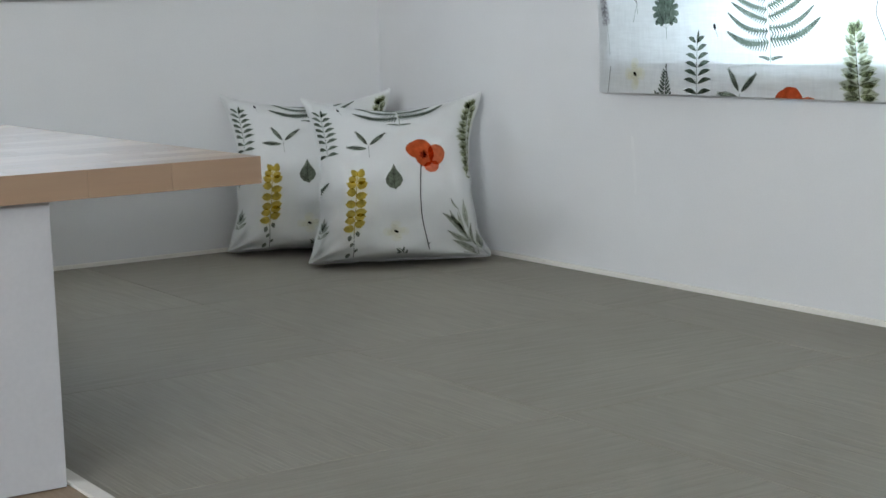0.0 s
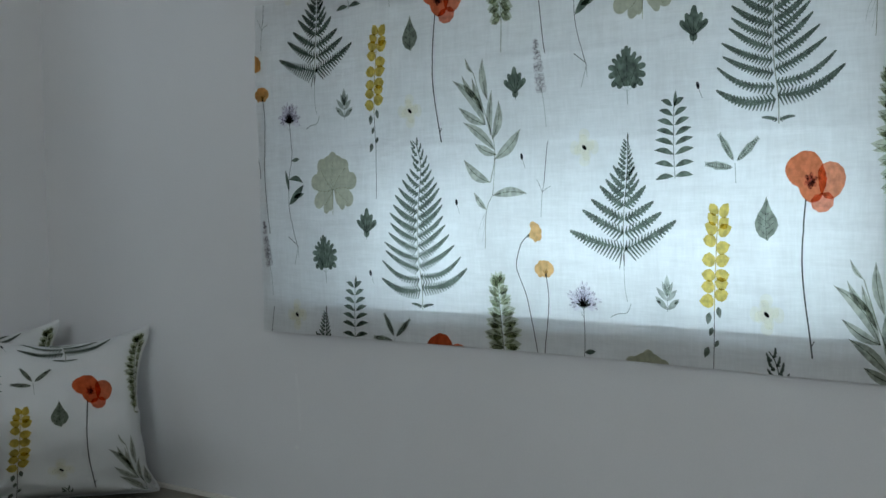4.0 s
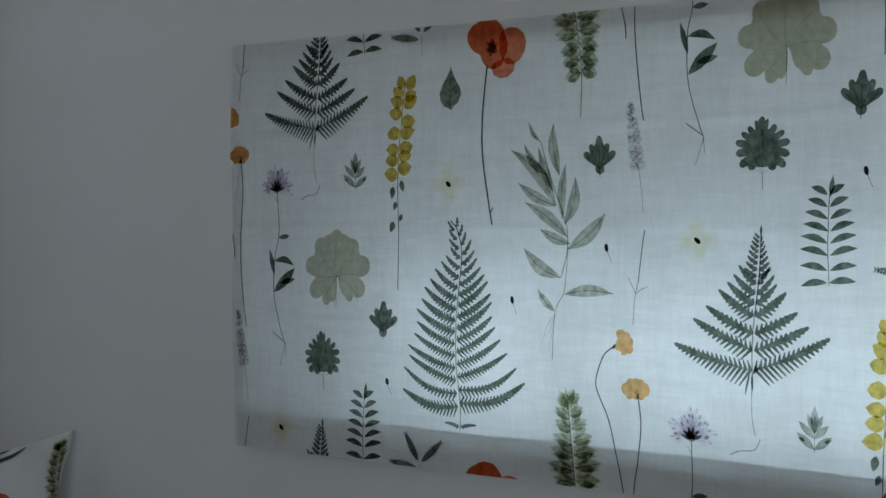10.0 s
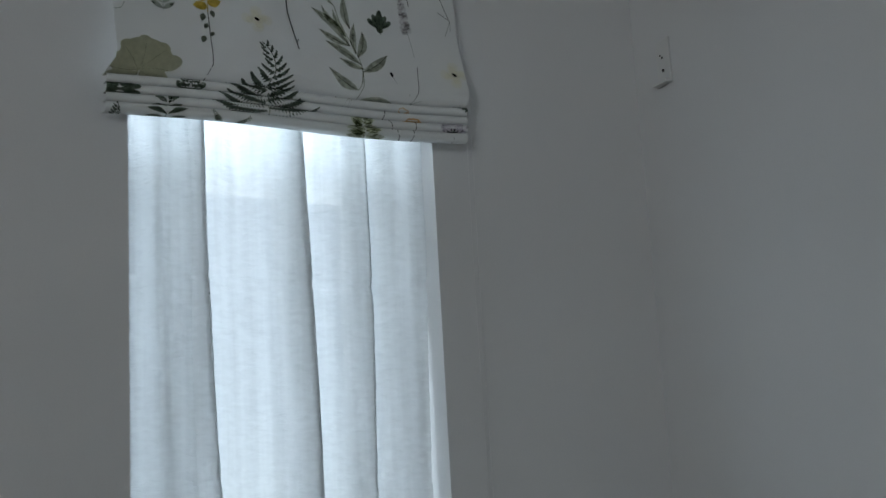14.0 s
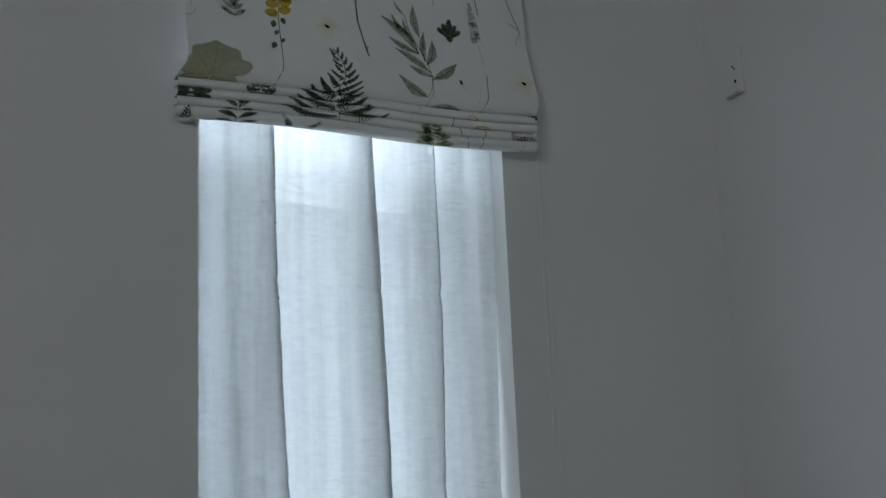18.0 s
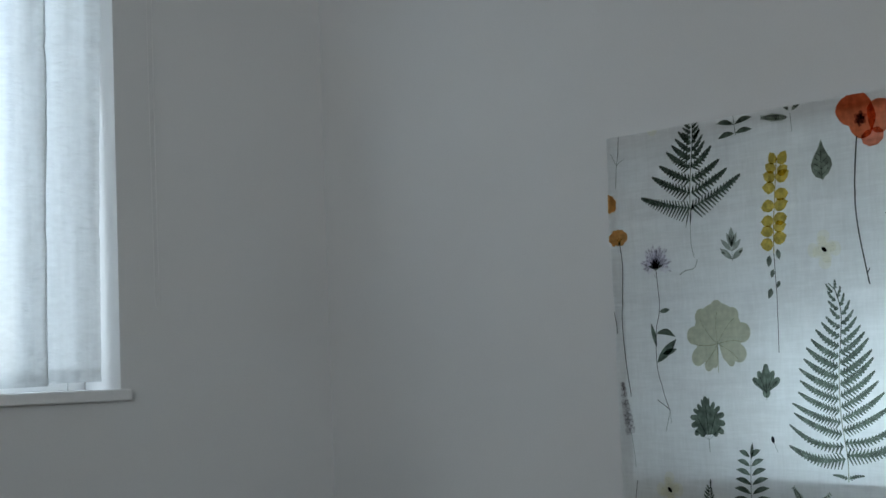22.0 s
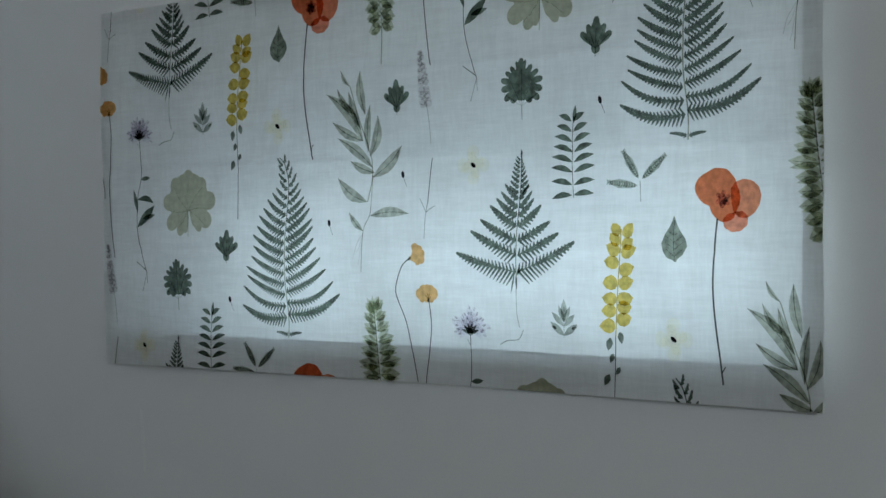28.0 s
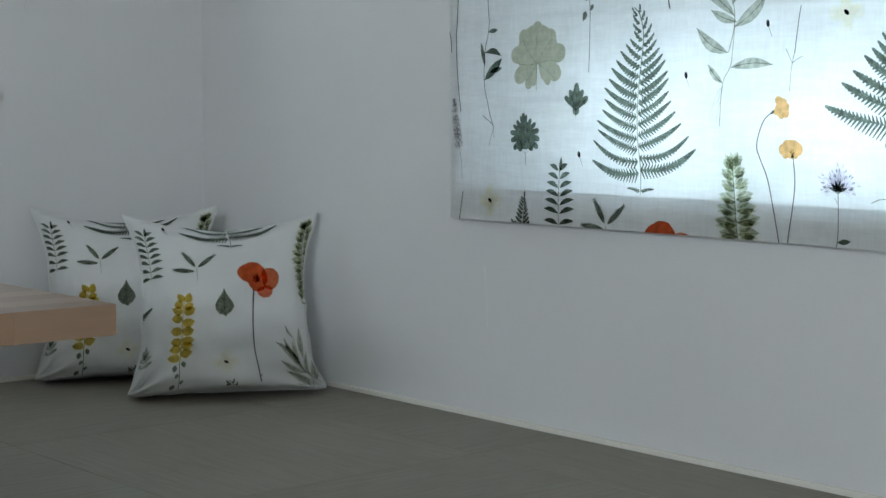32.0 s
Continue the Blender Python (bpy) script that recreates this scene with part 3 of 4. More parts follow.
def loosestrife(pen, rng, x, y):
    """A spike of paired yellow blossoms on a leafy stem; (x, y) is the stem's end."""
    pen.line("stem", curve([(x - 0.013, y - 0.010), (x - 0.013, y + 0.07), (x - 0.012, y + 0.165)], 5), 0.0015)
    pen.line("gold", curve([(x - 0.012, y + 0.165), (x - 0.008, y + 0.22), (x - 0.003, y + 0.27), (x + 0.002, y + 0.335)], 4), 0.0020)
    rows = ((-1, 0.340, 0.8), (1, 0.337, 0.9), (-1, 0.322, 0.85), (1, 0.316, 0.85), (-1, 0.305, 0.95), (1, 0.303, 1.0), (-1, 0.285, 0.95), (1, 0.273, 1.0),
            (-1, 0.254, 1.0), (1, 0.252, 1.0), (-1, 0.227, 0.95), (1, 0.228, 1.0), (-1, 0.209, 0.95), (1, 0.215, 0.95), (-1, 0.185, 1.0), (1, 0.195, 1.0))
    for sgn, up, big in rows:
        stem_x = x - 0.013 + 0.0145 * (up - 0.17) / 0.165 * 1.05
        near = max(0.0, (up - 0.29) / 0.05)  # the topmost stand upright, close to the stem
        turn = 0.12 + 0.95 * near + rng.uniform(-0.18, 0.18)
        size = 0.0285 * big
        foot_x, foot_y = stem_x + sgn * (0.0012 + 0.004 * near), y + up - 0.006 * math.sin(turn) - 0.004 - 0.006 * near
        petal(pen, "yellow", foot_x, foot_y, size, turn if sgn > 0 else math.pi - turn, rng)
    for dx, dy, turn, size in ((-0.022, 0.162, 4.5, 0.021), (-0.004, 0.172, 4.9, 0.019), (-0.016, 0.137, 4.3, 0.016), (-0.004, 0.116, 4.2, 0.014), (-0.024, 0.104, 4.3, 0.020)):
        pen.blade("leaf", x + dx, y + dy, size, size * 0.62, turn, 0.4)


def lobed(pen, dye_name, x, y, size, lobes, floor_r=0.2, n=120, turn=0.0):
    """An outline of rounded lobes round (x, y); each lobe is an angle, a reach and a half width in radians."""
    ring = []
    for k in range(n):
        a = 6.2832 * k / n
        r = floor_r
        for at, reach, wide in lobes:
            d = abs((a - at + 3.1416) % 6.2832 - 3.1416) / wide
            if d < 1:
                r = max(r, reach * (1 - d * d) ** 0.22)
        ring.append((x + size * r * math.cos(a + turn), y + size * r * math.sin(a + turn)))
    pen.shapes.append((dye_name, ring, (x, y)))


def poppy(pen, rng, x, y):
    """(x, y) is the middle of the flower."""
    pen.line("stem", curve([(x - 0.013, y - 0.030), (x - 0.018, y - 0.080), (x - 0.021, y - 0.135), (x - 0.018, y - 0.185), (x - 0.012, y - 0.229), (x - 0.004, y - 0.281)], 5), 0.0030)
    pen.line("stem", [(x - 0.006, y - 0.262), (x - 0.001, y - 0.254)], 0.0018)
    pen.star("poppy", x - 0.008, y + 0.006, lambda a: 0.0385 * (1 + 0.10 * math.cos(a - 2.6) + 0.14 * math.exp(-(((a - 2.75) / 0.34) ** 2)) + 0.20 * math.exp(-(((a - 5.1) / 0.5) ** 2)) - 0.34 * math.exp(-(((a - 3.85) / 0.5) ** 2)) - 0.12 * math.exp(-(((a - 0.5) / 0.6) ** 2)) + 0.012 * math.sin(11 * a)), 64)
    pen.star("poppy_light", x + 0.031, y + 0.000, lambda a: 0.0295 * (1 + 0.03 * math.sin(3 * a) + 0.012 * math.sin(13 * a) - 0.30 * math.exp(-(((a - 3.2) / 0.9) ** 2))), 56)
    pen.star("poppy_pale", x + 0.018, y - 0.033, lambda a: 0.0175 * (1 + 0.03 * math.sin(9 * a) - 0.30 * math.exp(-(((a - 1.75) / 0.8) ** 2))), 40, 0.1, 1.25)
    for dx, dy, rx, ry, t in ((0.0, 0.0, 0.014, 0.013, 0.4), (-0.001, -0.001, 0.010, 0.011, 0.2), (0.002, -0.002, 0.007, 0.007, 1.0)):
        lobed(pen, "heart_wash", x + dx - 0.004, y + dy - 0.001, rx, tuple((1.05 * q + t, 1.0, 0.42) for q in range(6)), 0.72, 48)
    for k in range(5):
        a = 1.3 * k + rng.uniform(-0.3, 0.3)
        pen.oval("heart", x - 0.004 + 0.007 * math.cos(a), y - 0.002 + 0.007 * math.sin(a), 0.0030, 0.0016, a, 8)


def slate_leaf(pen, rng, x, y):
    """A heart-shaped leaf, tip up; (x, y) its middle."""
    ring = [(0, 0.037), (-0.003, 0.029), (-0.008, 0.019), (-0.016, 0.008), (-0.022, -0.006), (-0.020, -0.018), (-0.012, -0.028), (-0.003, -0.031), (0.003, -0.035),
            (0.007, -0.029), (0.015, -0.024), (0.023, -0.010), (0.020, 0.002), (0.012, 0.012), (0.006, 0.022), (0.003, 0.030)]
    pen.shapes.append(("slate", [(x + a, y + b) for a, b in ring]))
    pen.line("faint", bent(x + 0.001, y - 0.032, x + 0.001, y + 0.030, 0.03, 5), 0.0009)
    for k in range(4):
        for sgn in (1, -1):
            pen.line("wash", [(x + 0.001, y - 0.026 + 0.011 * k), (x + sgn * 0.015, y - 0.014 + 0.010 * k)], 0.0008)


def spruce(pen, rng, x, y):
    """An upright sprig with paired leaves, pointed above and rounder below; (x, y) near its foot."""
    pen.line("sage", curve([(x + 0.020, y - 0.062), (x + 0.021, y + 0.0), (x + 0.014, y + 0.06), (x + 0.004, y + 0.13), (x - 0.004, y + 0.220)], 5), 0.0022)
    for k in range(11):
        up = 0.006 + 0.0195 * k
        px = x + 0.021 - 0.026 * up / 0.225
        for sgn in (1, -1):
            tilt = -0.30 + 0.100 * k + rng.uniform(-0.10, 0.10)
            reach = (0.030 + 0.0035 * k if k < 5 else 0.048 - 0.0046 * (k - 5)) * rng.uniform(0.93, 1.06)
            turn = tilt if sgn > 0 else math.pi - tilt
            foot = (px + 0.0006 * sgn, y + up + (0.005 if sgn > 0 else 0.0))
            wide = 0.0245 - 0.0007 * k
            pen.blade("olive", *foot, reach, wide, turn, 0.52)
            pen.blade("olive", foot[0], foot[1] + 0.006, reach * 0.80, wide * 0.75, turn + sgn * 0.30, 0.5)
            pen.blade("olive_dark", foot[0], foot[1], reach * 0.95, wide * 0.55, turn - sgn * 0.22, 0.45)
            pen.line("sage", [foot, (foot[0] + reach * 0.85 * math.cos(turn), foot[1] + reach * 0.85 * math.sin(turn))], 0.0008)
    for turn in (1.2, 1.66, 2.05):
        pen.blade("olive", x - 0.003, y + 0.196, 0.034, 0.012, turn, 0.5)


def daisy(pen, rng, x, y):
    """A lilac flower on a twig with dark leaves; (x, y) its middle."""
    fx, fy = x + 0.004, y - 0.014
    for k in range(15):
        a = -0.20 + 3.54 * k / 14 + rng.uniform(-0.10, 0.10)
        reach = 0.041 * rng.uniform(0.72, 1.06)
        pen.blade("lilac", fx, fy, reach, 0.0190, a, 0.72)
        for b, far in ((a - 0.05, 0.88),) if k % 2 else ((a + 0.08, 0.70), (a - 0.1, 0.92)):
            pen.oval("lilac_edge", fx + math.cos(b) * reach * far, fy + math.sin(b) * reach * far, 0.0040, 0.0019, b, 8)
    for turn in (0.35, 0.85, 1.35, 1.85, 2.35, 2.8):
        pen.blade("leaf", fx, fy - 0.006, 0.020, 0.0060, turn, 0.45)
    pen.oval("leaf", fx, fy - 0.003, 0.0070, 0.0065, 0.0, 12)
    pen.line("stem", curve([(x + 0.004, y - 0.022), (x + 0.006, y - 0.097), (x - 0.003, y - 0.136), (x - 0.003, y - 0.200), (x + 0.010, y - 0.250), (x + 0.025, y - 0.290)], 5), 0.0015)
    pen.line("faint", [(x + 0.025, y - 0.290), (x + 0.011, y - 0.328)], 0.0014)
    pen.line("faint", [(x + 0.025, y - 0.290), (x + 0.026, y - 0.312)], 0.0012)
    pen.line("stem", [(x + 0.025, y - 0.287), (x - 0.005, y - 0.268)], 0.0014)
    pen.line("faint", [(x + 0.004, y - 0.040), (x - 0.002, y - 0.030)], 0.0012)
    leaf(pen, "oak", (x + 0.006, y - 0.102), (x + 0.032, y - 0.099), 0.009)
    leaf(pen, "oak", (x - 0.003, y - 0.168), (x - 0.016, y - 0.122), 0.010)
    leaf(pen, "oak", (x - 0.003, y - 0.143), (x + 0.043, y - 0.151), 0.012, 0.14)
    leaf(pen, "oak", (x - 0.002, y - 0.198), (x + 0.046, y - 0.155), 0.019)
    leaf(pen, "oak", (x + 0.012, y - 0.182), (x + 0.047, y - 0.174), 0.011)


def clover(pen, rng, x, y):
    """A broad pale leaf of five soft lobes, parted at its foot."""
    lobed(pen, "clover", x, y + 0.002, 0.068, ((1.57, 0.98, 0.34), (0.80, 0.97, 0.36), (0.08, 1.12, 0.38), (-0.58, 1.13, 0.34), (-0.98, 0.97, 0.22), (2.36, 1.00, 0.38), (3.08, 1.10, 0.36),
                                        (3.80, 1.13, 0.34), (4.32, 1.00, 0.26), (4.58, 0.86, 0.20), (5.10, 0.70, 0.12), (1.57, 0.90, 2.75)), 0.22, 200)
    for at, reach in ((1.55, 0.052), (0.75, 0.056), (2.4, 0.056), (-0.10, 0.058), (3.25, 0.058), (-0.65, 0.060), (4.05, 0.060)):
        pen.line("clover_vein", bent(x, y - 0.012, x + reach * math.cos(at), y - 0.004 + reach * math.sin(at), 0.06, 4), 0.0014)
    pen.line("clover", [(x + 0.001, y - 0.014), (x + 0.001, y - 0.064)], 0.0018)


def oak_leaf(pen, rng, x, y, size, dye_name="oak", lobes=3):
    """A lobed leaf, foot down; (x, y) its middle."""
    lean = rng.uniform(-0.05, 0.05)
    if lobes == 3:
        foot = y - size * 0.40
        lobed(pen, dye_name, x, foot, size, ((1.571, 1.00, 0.20), (1.571, 0.82, 0.36), (1.17, 0.82, 0.21), (1.98, 0.82, 0.21), (0.74, 0.76, 0.24), (2.40, 0.76, 0.24), (1.571, 0.62, 0.95)), 0.16, 120, lean)
        pen.line("faint", [(x, foot - size * 0.25), (x, foot)], size * 0.03)
        for at in (1.571, 1.13, 2.0, 0.72, 2.42):
            pen.line("wash", [(x, foot), (x + math.cos(at + lean) * size * 0.62, foot + math.sin(at + lean) * size * 0.62)], size * 0.022)
        return
    rim = ((1.62, 1.0, 0.20), (1.40, 0.94, 0.12), (1.85, 0.92, 0.12), (1.02, 0.86, 0.20), (2.20, 0.84, 0.20), (0.62, 0.92, 0.18), (2.56, 0.88, 0.18), (0.22, 0.98, 0.20), (2.96, 0.96, 0.20),
           (-0.20, 0.97, 0.22), (3.36, 0.95, 0.22), (-0.62, 1.00, 0.22), (3.80, 0.98, 0.22), (-1.00, 0.82, 0.30), (4.15, 0.82, 0.30))
    lobed(pen, dye_name, x, y + size * 0.06, size * 0.60, rim, 0.62, 180, lean)
    foot = y - size * 0.44
    pen.line("faint", [(x, foot - size * 0.30), (x, foot)], size * 0.026)
    for at, reach in ((1.58, 0.85), (1.14, 0.7), (2.06, 0.66), (0.6, 0.6), (2.6, 0.56)):
        pen.line("wash", [(x, foot), (x + math.cos(at + lean) * size * reach, foot + math.sin(at + lean) * size * reach)], size * 0.018)


def cut_leaf(pen, rng, x, y):
    """A small pinnate leaf: two leaflets at the foot, a toothed one above them."""
    for sgn, tip in ((1, (0.025, -0.007)), (-1, (-0.028, -0.004))):
        leaf(pen, "slate_pale", (x - 0.001, y - 0.026), (x + tip[0], y + tip[1]), 0.0115)
        pen.blade("slate_pale", x + tip[0] * 0.55, y - 0.015, 0.012, 0.005, 0.35 if sgn > 0 else 2.8)
    for tip, wide in (((0.000, 0.034), 0.0125), ((0.012, 0.022), 0.009), ((-0.011, 0.023), 0.009), ((0.021, 0.009), 0.010), ((-0.025, 0.012), 0.010)):
        leaf(pen, "slate_pale", (x - 0.001, y - 0.011 if abs(tip[0]) > 0.015 else y - 0.004), (x + tip[0], y + tip[1]), wide)
    pen.line("faint", [(x - 0.001, y - 0.030), (x, y + 0.02)], 0.0010)


def rowan(pen, rng, x, y, h):
    """A leaf with paired leaflets; (x, y) its foot."""
    pen.line("oak", bent(x + 0.009, y + 0.008, x + 0.010, y + h, 0.03), 0.0013)
    for k in range(8):
        py = y + 0.012 + 0.0165 * k + (0.004 if k > 1 else 0.0)
        for sgn in (1, -1):
            t = (0.05, 0.18, 0.24, 0.28, 0.31, 0.34, 0.40, 0.50)[k] * (1.0 if sgn > 0 else 0.8) - (0.18 if k == 0 and sgn < 0 else 0.0)
            length = (0.041, 0.043, 0.044, 0.043, 0.040, 0.037, 0.033, 0.028)[k]
            leaf(pen, "oak", (x + 0.0075 + 0.0015 * sgn, py), (x + 0.0075 + sgn * length * math.cos(t), py + length * math.sin(t)), 0.0098, 0.08 * sgn)
    leaf(pen, "oak", (x + 0.010, y + h - 0.012), (x + 0.015, y + h + 0.018), 0.0075)


def three_leaves(pen, rng, x, y):
    for length, turn in ((0.056, 0.72), (0.054, 2.16), (0.058, 3.02)):
        foot = (x + 0.005 * math.cos(turn), y - 0.012 + 0.005 * math.sin(turn) - (0.008 if turn > 3 else 0.0))
        pen.blade("slate_pale", *foot, length, 0.0150, turn, 0.6)
        for k in range(12):
            f = (k + 0.8) / 12.5
            at = (foot[0] + math.cos(turn) * length * f, foot[1] + math.sin(turn) * length * f)
            for sgn in (1, -1):
                pen.blade("slate_pale", *at, 0.0080 * (1 - 0.3 * f) * min(1.0, 0.4 + 2 * f), 0.0036, turn + sgn * 0.85)
    pen.line("faint", [(x, y - 0.012), (x + 0.002, y - 0.045)], 0.0013)


def leaf(pen, dye_name, foot, tip, width, bow=0.0):
    """A pointed leaf from foot to tip, its middle bowed to one side."""
    length, turn = math.hypot(tip[0] - foot[0], tip[1] - foot[1]), math.atan2(tip[1] - foot[1], tip[0] - foot[0])
    c, s = math.cos(turn), math.sin(turn)
    ring = []
    for a, b in ((0, 0.04), (0.16, 0.58), (0.36, 0.95), (0.52, 1.0), (0.70, 0.80), (0.87, 0.38), (1.0, 0.03), (0.87, -0.38), (0.70, -0.80), (0.52, -1.0), (0.36, -0.95), (0.16, -0.58), (0, -0.04)):
        p, q = length * a, width * 0.5 * b + bow * length * math.sin(math.pi * a)
        ring.append((foot[0] + c * p - s * q, foot[1] + s * p + c * q))
    pen.shapes.append((dye_name, ring, (foot[0] + c * length * 0.5 - s * bow * length, foot[1] + s * length * 0.5 + c * bow * length)))


def willow(pen, rng, x, y):
    """A branch with long grey-green leaves; (x, y) its top."""
    pen.line("sage", curve([(x + 0.008, y - 0.023), (x + 0.030, y - 0.09), (x + 0.046, y - 0.13), (x + 0.056, y - 0.18), (x + 0.045, y - 0.232)], 4), 0.0020)
    pen.line("sage", curve([(x + 0.056, y - 0.185), (x + 0.053, y - 0.235), (x + 0.050, y - 0.257), (x + 0.036, y - 0.285), (x + 0.031, y - 0.358)], 4), 0.0015)
    rows = ((0.008, -0.023, -0.015, 0.007, 0.008, 0.1), (0.042, -0.075, 0.030, 0.004, 0.019, 0.06), (0.035, -0.122, -0.047, -0.034, 0.024, -0.10), (0.020, -0.075, -0.022, -0.026, 0.014, 0.1),
            (0.035, -0.122, -0.034, -0.086, 0.018, 0.06), (0.055, -0.170, -0.022, -0.116, 0.021, -0.05), (0.060, -0.180, 0.005, -0.158, 0.017, 0.05), (0.046, -0.142, 0.054, -0.058, 0.016, 0.05),
            (0.050, -0.150, 0.071, -0.078, 0.021, -0.10), (0.056, -0.188, 0.124, -0.134, 0.024, -0.06), (0.044, -0.232, -0.025, -0.187, 0.022, 0.10), (0.052, -0.257, 0.138, -0.254, 0.019, 0.06),
            (0.036, -0.284, 0.003, -0.251, 0.013, 0.06), (0.030, -0.100, 0.004, -0.032, 0.015, 0.04))
    for dx, dy, ex, ey, width, bow in rows:
        leaf(pen, "willow", (x + dx, y + dy), (x + ex, y + ey), width * 0.98, bow)
        pen.line("willow", bent(x + dx, y + dy, x + ex, y + ey, bow, 5), 0.0012)
    for dx, dy in ((0.012, -0.335), (0.020, -0.322), (0.024, -0.345)):
        pen.line("wash", curve([(x + 0.036, y - 0.287), (x + dx + 0.008, y - 0.310), (x + dx, y + dy)], 3), 0.0010)


def lavender(pen, rng, x, y):
    """(x, y) is the top of the spike."""
    for k in range(9):
        for sgn in (1, -1):
            cx, cy = x + 0.0016 * k + sgn * 0.0052 * min(1.0, 0.3 + 0.15 * k), y - 0.0110 * k - 0.004 + rng.uniform(-0.003, 0.003)
            r = 0.0050 + 0.0004 * k
            lobed(pen, "lilac_wash", cx, cy, r, tuple((1.257 * q + k, 1.1, 0.7) for q in range(5)), 0.6, 24)
            pen.line("lilac_edge", bent(cx - r * 0.7, cy - 0.001, cx + r * 0.7, cy + 0.001, 0.3 * sgn, 3), 0.0013)
    pen.line("faint", bent(x + 0.014, y - 0.095, x + 0.021, y - 0.165, 0.02), 0.0011)


def twig(pen, rng, x, y):
    """A thin forked twig below the lavender."""
    pen.line("stem", curve([(x + 0.023, y - 0.190), (x + 0.018, y - 0.225), (x + 0.013, y - 0.268)], 3), 0.0016)
    pen.line("faint", curve([(x + 0.013, y - 0.266), (x + 0.008, y - 0.290), (x + 0.005, y - 0.330)], 3), 0.0014)
    pen.line("faint", [(x + 0.009, y - 0.284), (x - 0.005, y - 0.260)], 0.0012)
    pen.line("faint", [(x + 0.009, y - 0.284), (x + 0.018, y - 0.278), (x + 0.030, y - 0.273)], 0.0012)


def orange_low(pen, rng, x, y):
    """A small orange poppy, seen from its side, on a thin stem."""
    pen.line("stem", curve([(x - 0.002, y + 0.002), (x + 0.002, y - 0.040), (x - 0.003, y - 0.090), (x - 0.009, y - 0.142), (x - 0.005, y - 0.206), (x + 0.008, y - 0.294)], 5), 0.0020)
    lobed(pen, "orange", x - 0.006, y + 0.012, 0.0235, ((0.1, 1.05, 0.7), (0.75, 0.86, 0.6), (1.5, 0.74, 0.7), (2.3, 0.84, 0.6), (3.1, 1.05, 0.6), (3.8, 0.86, 0.5), (4.7, 0.62, 0.7), (5.6, 0.80, 0.6)), 0.55, 60)
    for turn in (0.9, 1.35, 1.8, 2.3):
        pen.line("gold", [(x - 0.002, y + 0.003), (x - 0.002 + 0.010 * math.cos(turn), y + 0.003 + 0.010 * math.sin(turn))], 0.0012)
    pen.oval("leaf", x - 0.003, y + 0.001, 0.0030, 0.0030, 0.0, 8)


def orange_high(pen, rng, x, y):
    """A small orange poppy that nods on a bent stem."""
    pen.line("stem", curve([(x - 0.044, y + 0.074), (x - 0.062, y + 0.058), (x - 0.075, y + 0.020), (x - 0.068, y - 0.005), (x - 0.054, y - 0.036), (x - 0.040, y - 0.090), (x - 0.026, y - 0.147), (x - 0.024, y - 0.172)], 5), 0.0020)
    lobed(pen, "orange", x - 0.027, y + 0.080, 0.0205, ((1.9, 1.06, 0.6), (1.1, 0.90, 0.6), (0.2, 0.92, 0.6), (-0.6, 1.00, 0.6), (-1.4, 0.86, 0.5), (3.6, 0.80, 0.5), (4.2, 0.66, 0.6)), 0.55, 60)
    pen.oval("leaf", x - 0.043, y + 0.074, 0.0042, 0.0026, 1.0, 8)


def seed_dot(pen, rng, x, y, halo):
    if halo:
        lobed(pen, "halo", x, y, 0.034, tuple((1.571 * k, 1.0, 0.62) for k in range(4)), 0.45, 60)
        lobed(pen, "halo", x, y, 0.026, tuple((1.571 * k + 0.3, 0.95, 0.66) for k in range(4)), 0.5, 60)
    pen.oval("ink", x, y, 0.0036, 0.0064, 0.9 if halo else 0.2, 10)
    if not halo:
        pen.line("faint", [(x + 0.001, y - 0.004), (x + 0.009, y - 0.022)], 0.0011)


# each plant of the pattern once: what draws it, its name, and where it stands in the repeat
REPEAT_X, DROP = 0.846, 0.352
PLANTS = [
    ("fern", fern_wide, 0.190, 0.520), ("fern", fern_tall, 0.518, 0.070), ("flower_spike", loosestrife, 0.397, 0.300),
    ("leaf", slate_leaf, 0.495, 0.618), ("poppy", poppy, 0.583, 0.680), ("sprig", spruce, 0.728, -0.080),
    ("daisy", daisy, 0.088, 0.478), ("clover", clover, 0.240, 0.322), ("willow_branch", willow, 0.667, 0.550),
    ("lavender", lavender, 0.836, 0.582), ("orange_flower", orange_low, 0.850, 0.143), ("orange_flower", orange_high, 0.850, 0.143), ("twig", twig, 0.836, 0.582), ("rowan_leaf", lambda p, r, x, y: rowan(p, r, x, y, 0.140), 0.297, -0.026),
    ("small_leaves", three_leaves, 0.433, 0.018), ("oak_leaf", lambda p, r, x, y: oak_leaf(p, r, x, y, 0.052), 0.352, 0.240),
    ("oak_leaf", lambda p, r, x, y: oak_leaf(p, r, x, y, 0.050), 0.783, 0.503), ("oak_leaf", lambda p, r, x, y: oak_leaf(p, r, x, y, 0.073, "oak", 4), 0.206, 0.167),
    ("cut_leaf", cut_leaf, 0.287, 0.488),
    ("seed", lambda p, r, x, y: seed_dot(p, r, x, y, True), 0.493, 0.464), ("seed", lambda p, r, x, y: seed_dot(p, r, x, y, False), 0.792, 0.365),
    ("seed", lambda p, r, x, y: seed_dot(p, r, x, y, True), 0.946, 0.377), ("seed", lambda p, r, x, y: seed_dot(p, r, x, y, False), 0.621, 0.281),
    ("seed", lambda p, r, x, y: seed_dot(p, r, x, y, False), 0.360, 0.137),
]


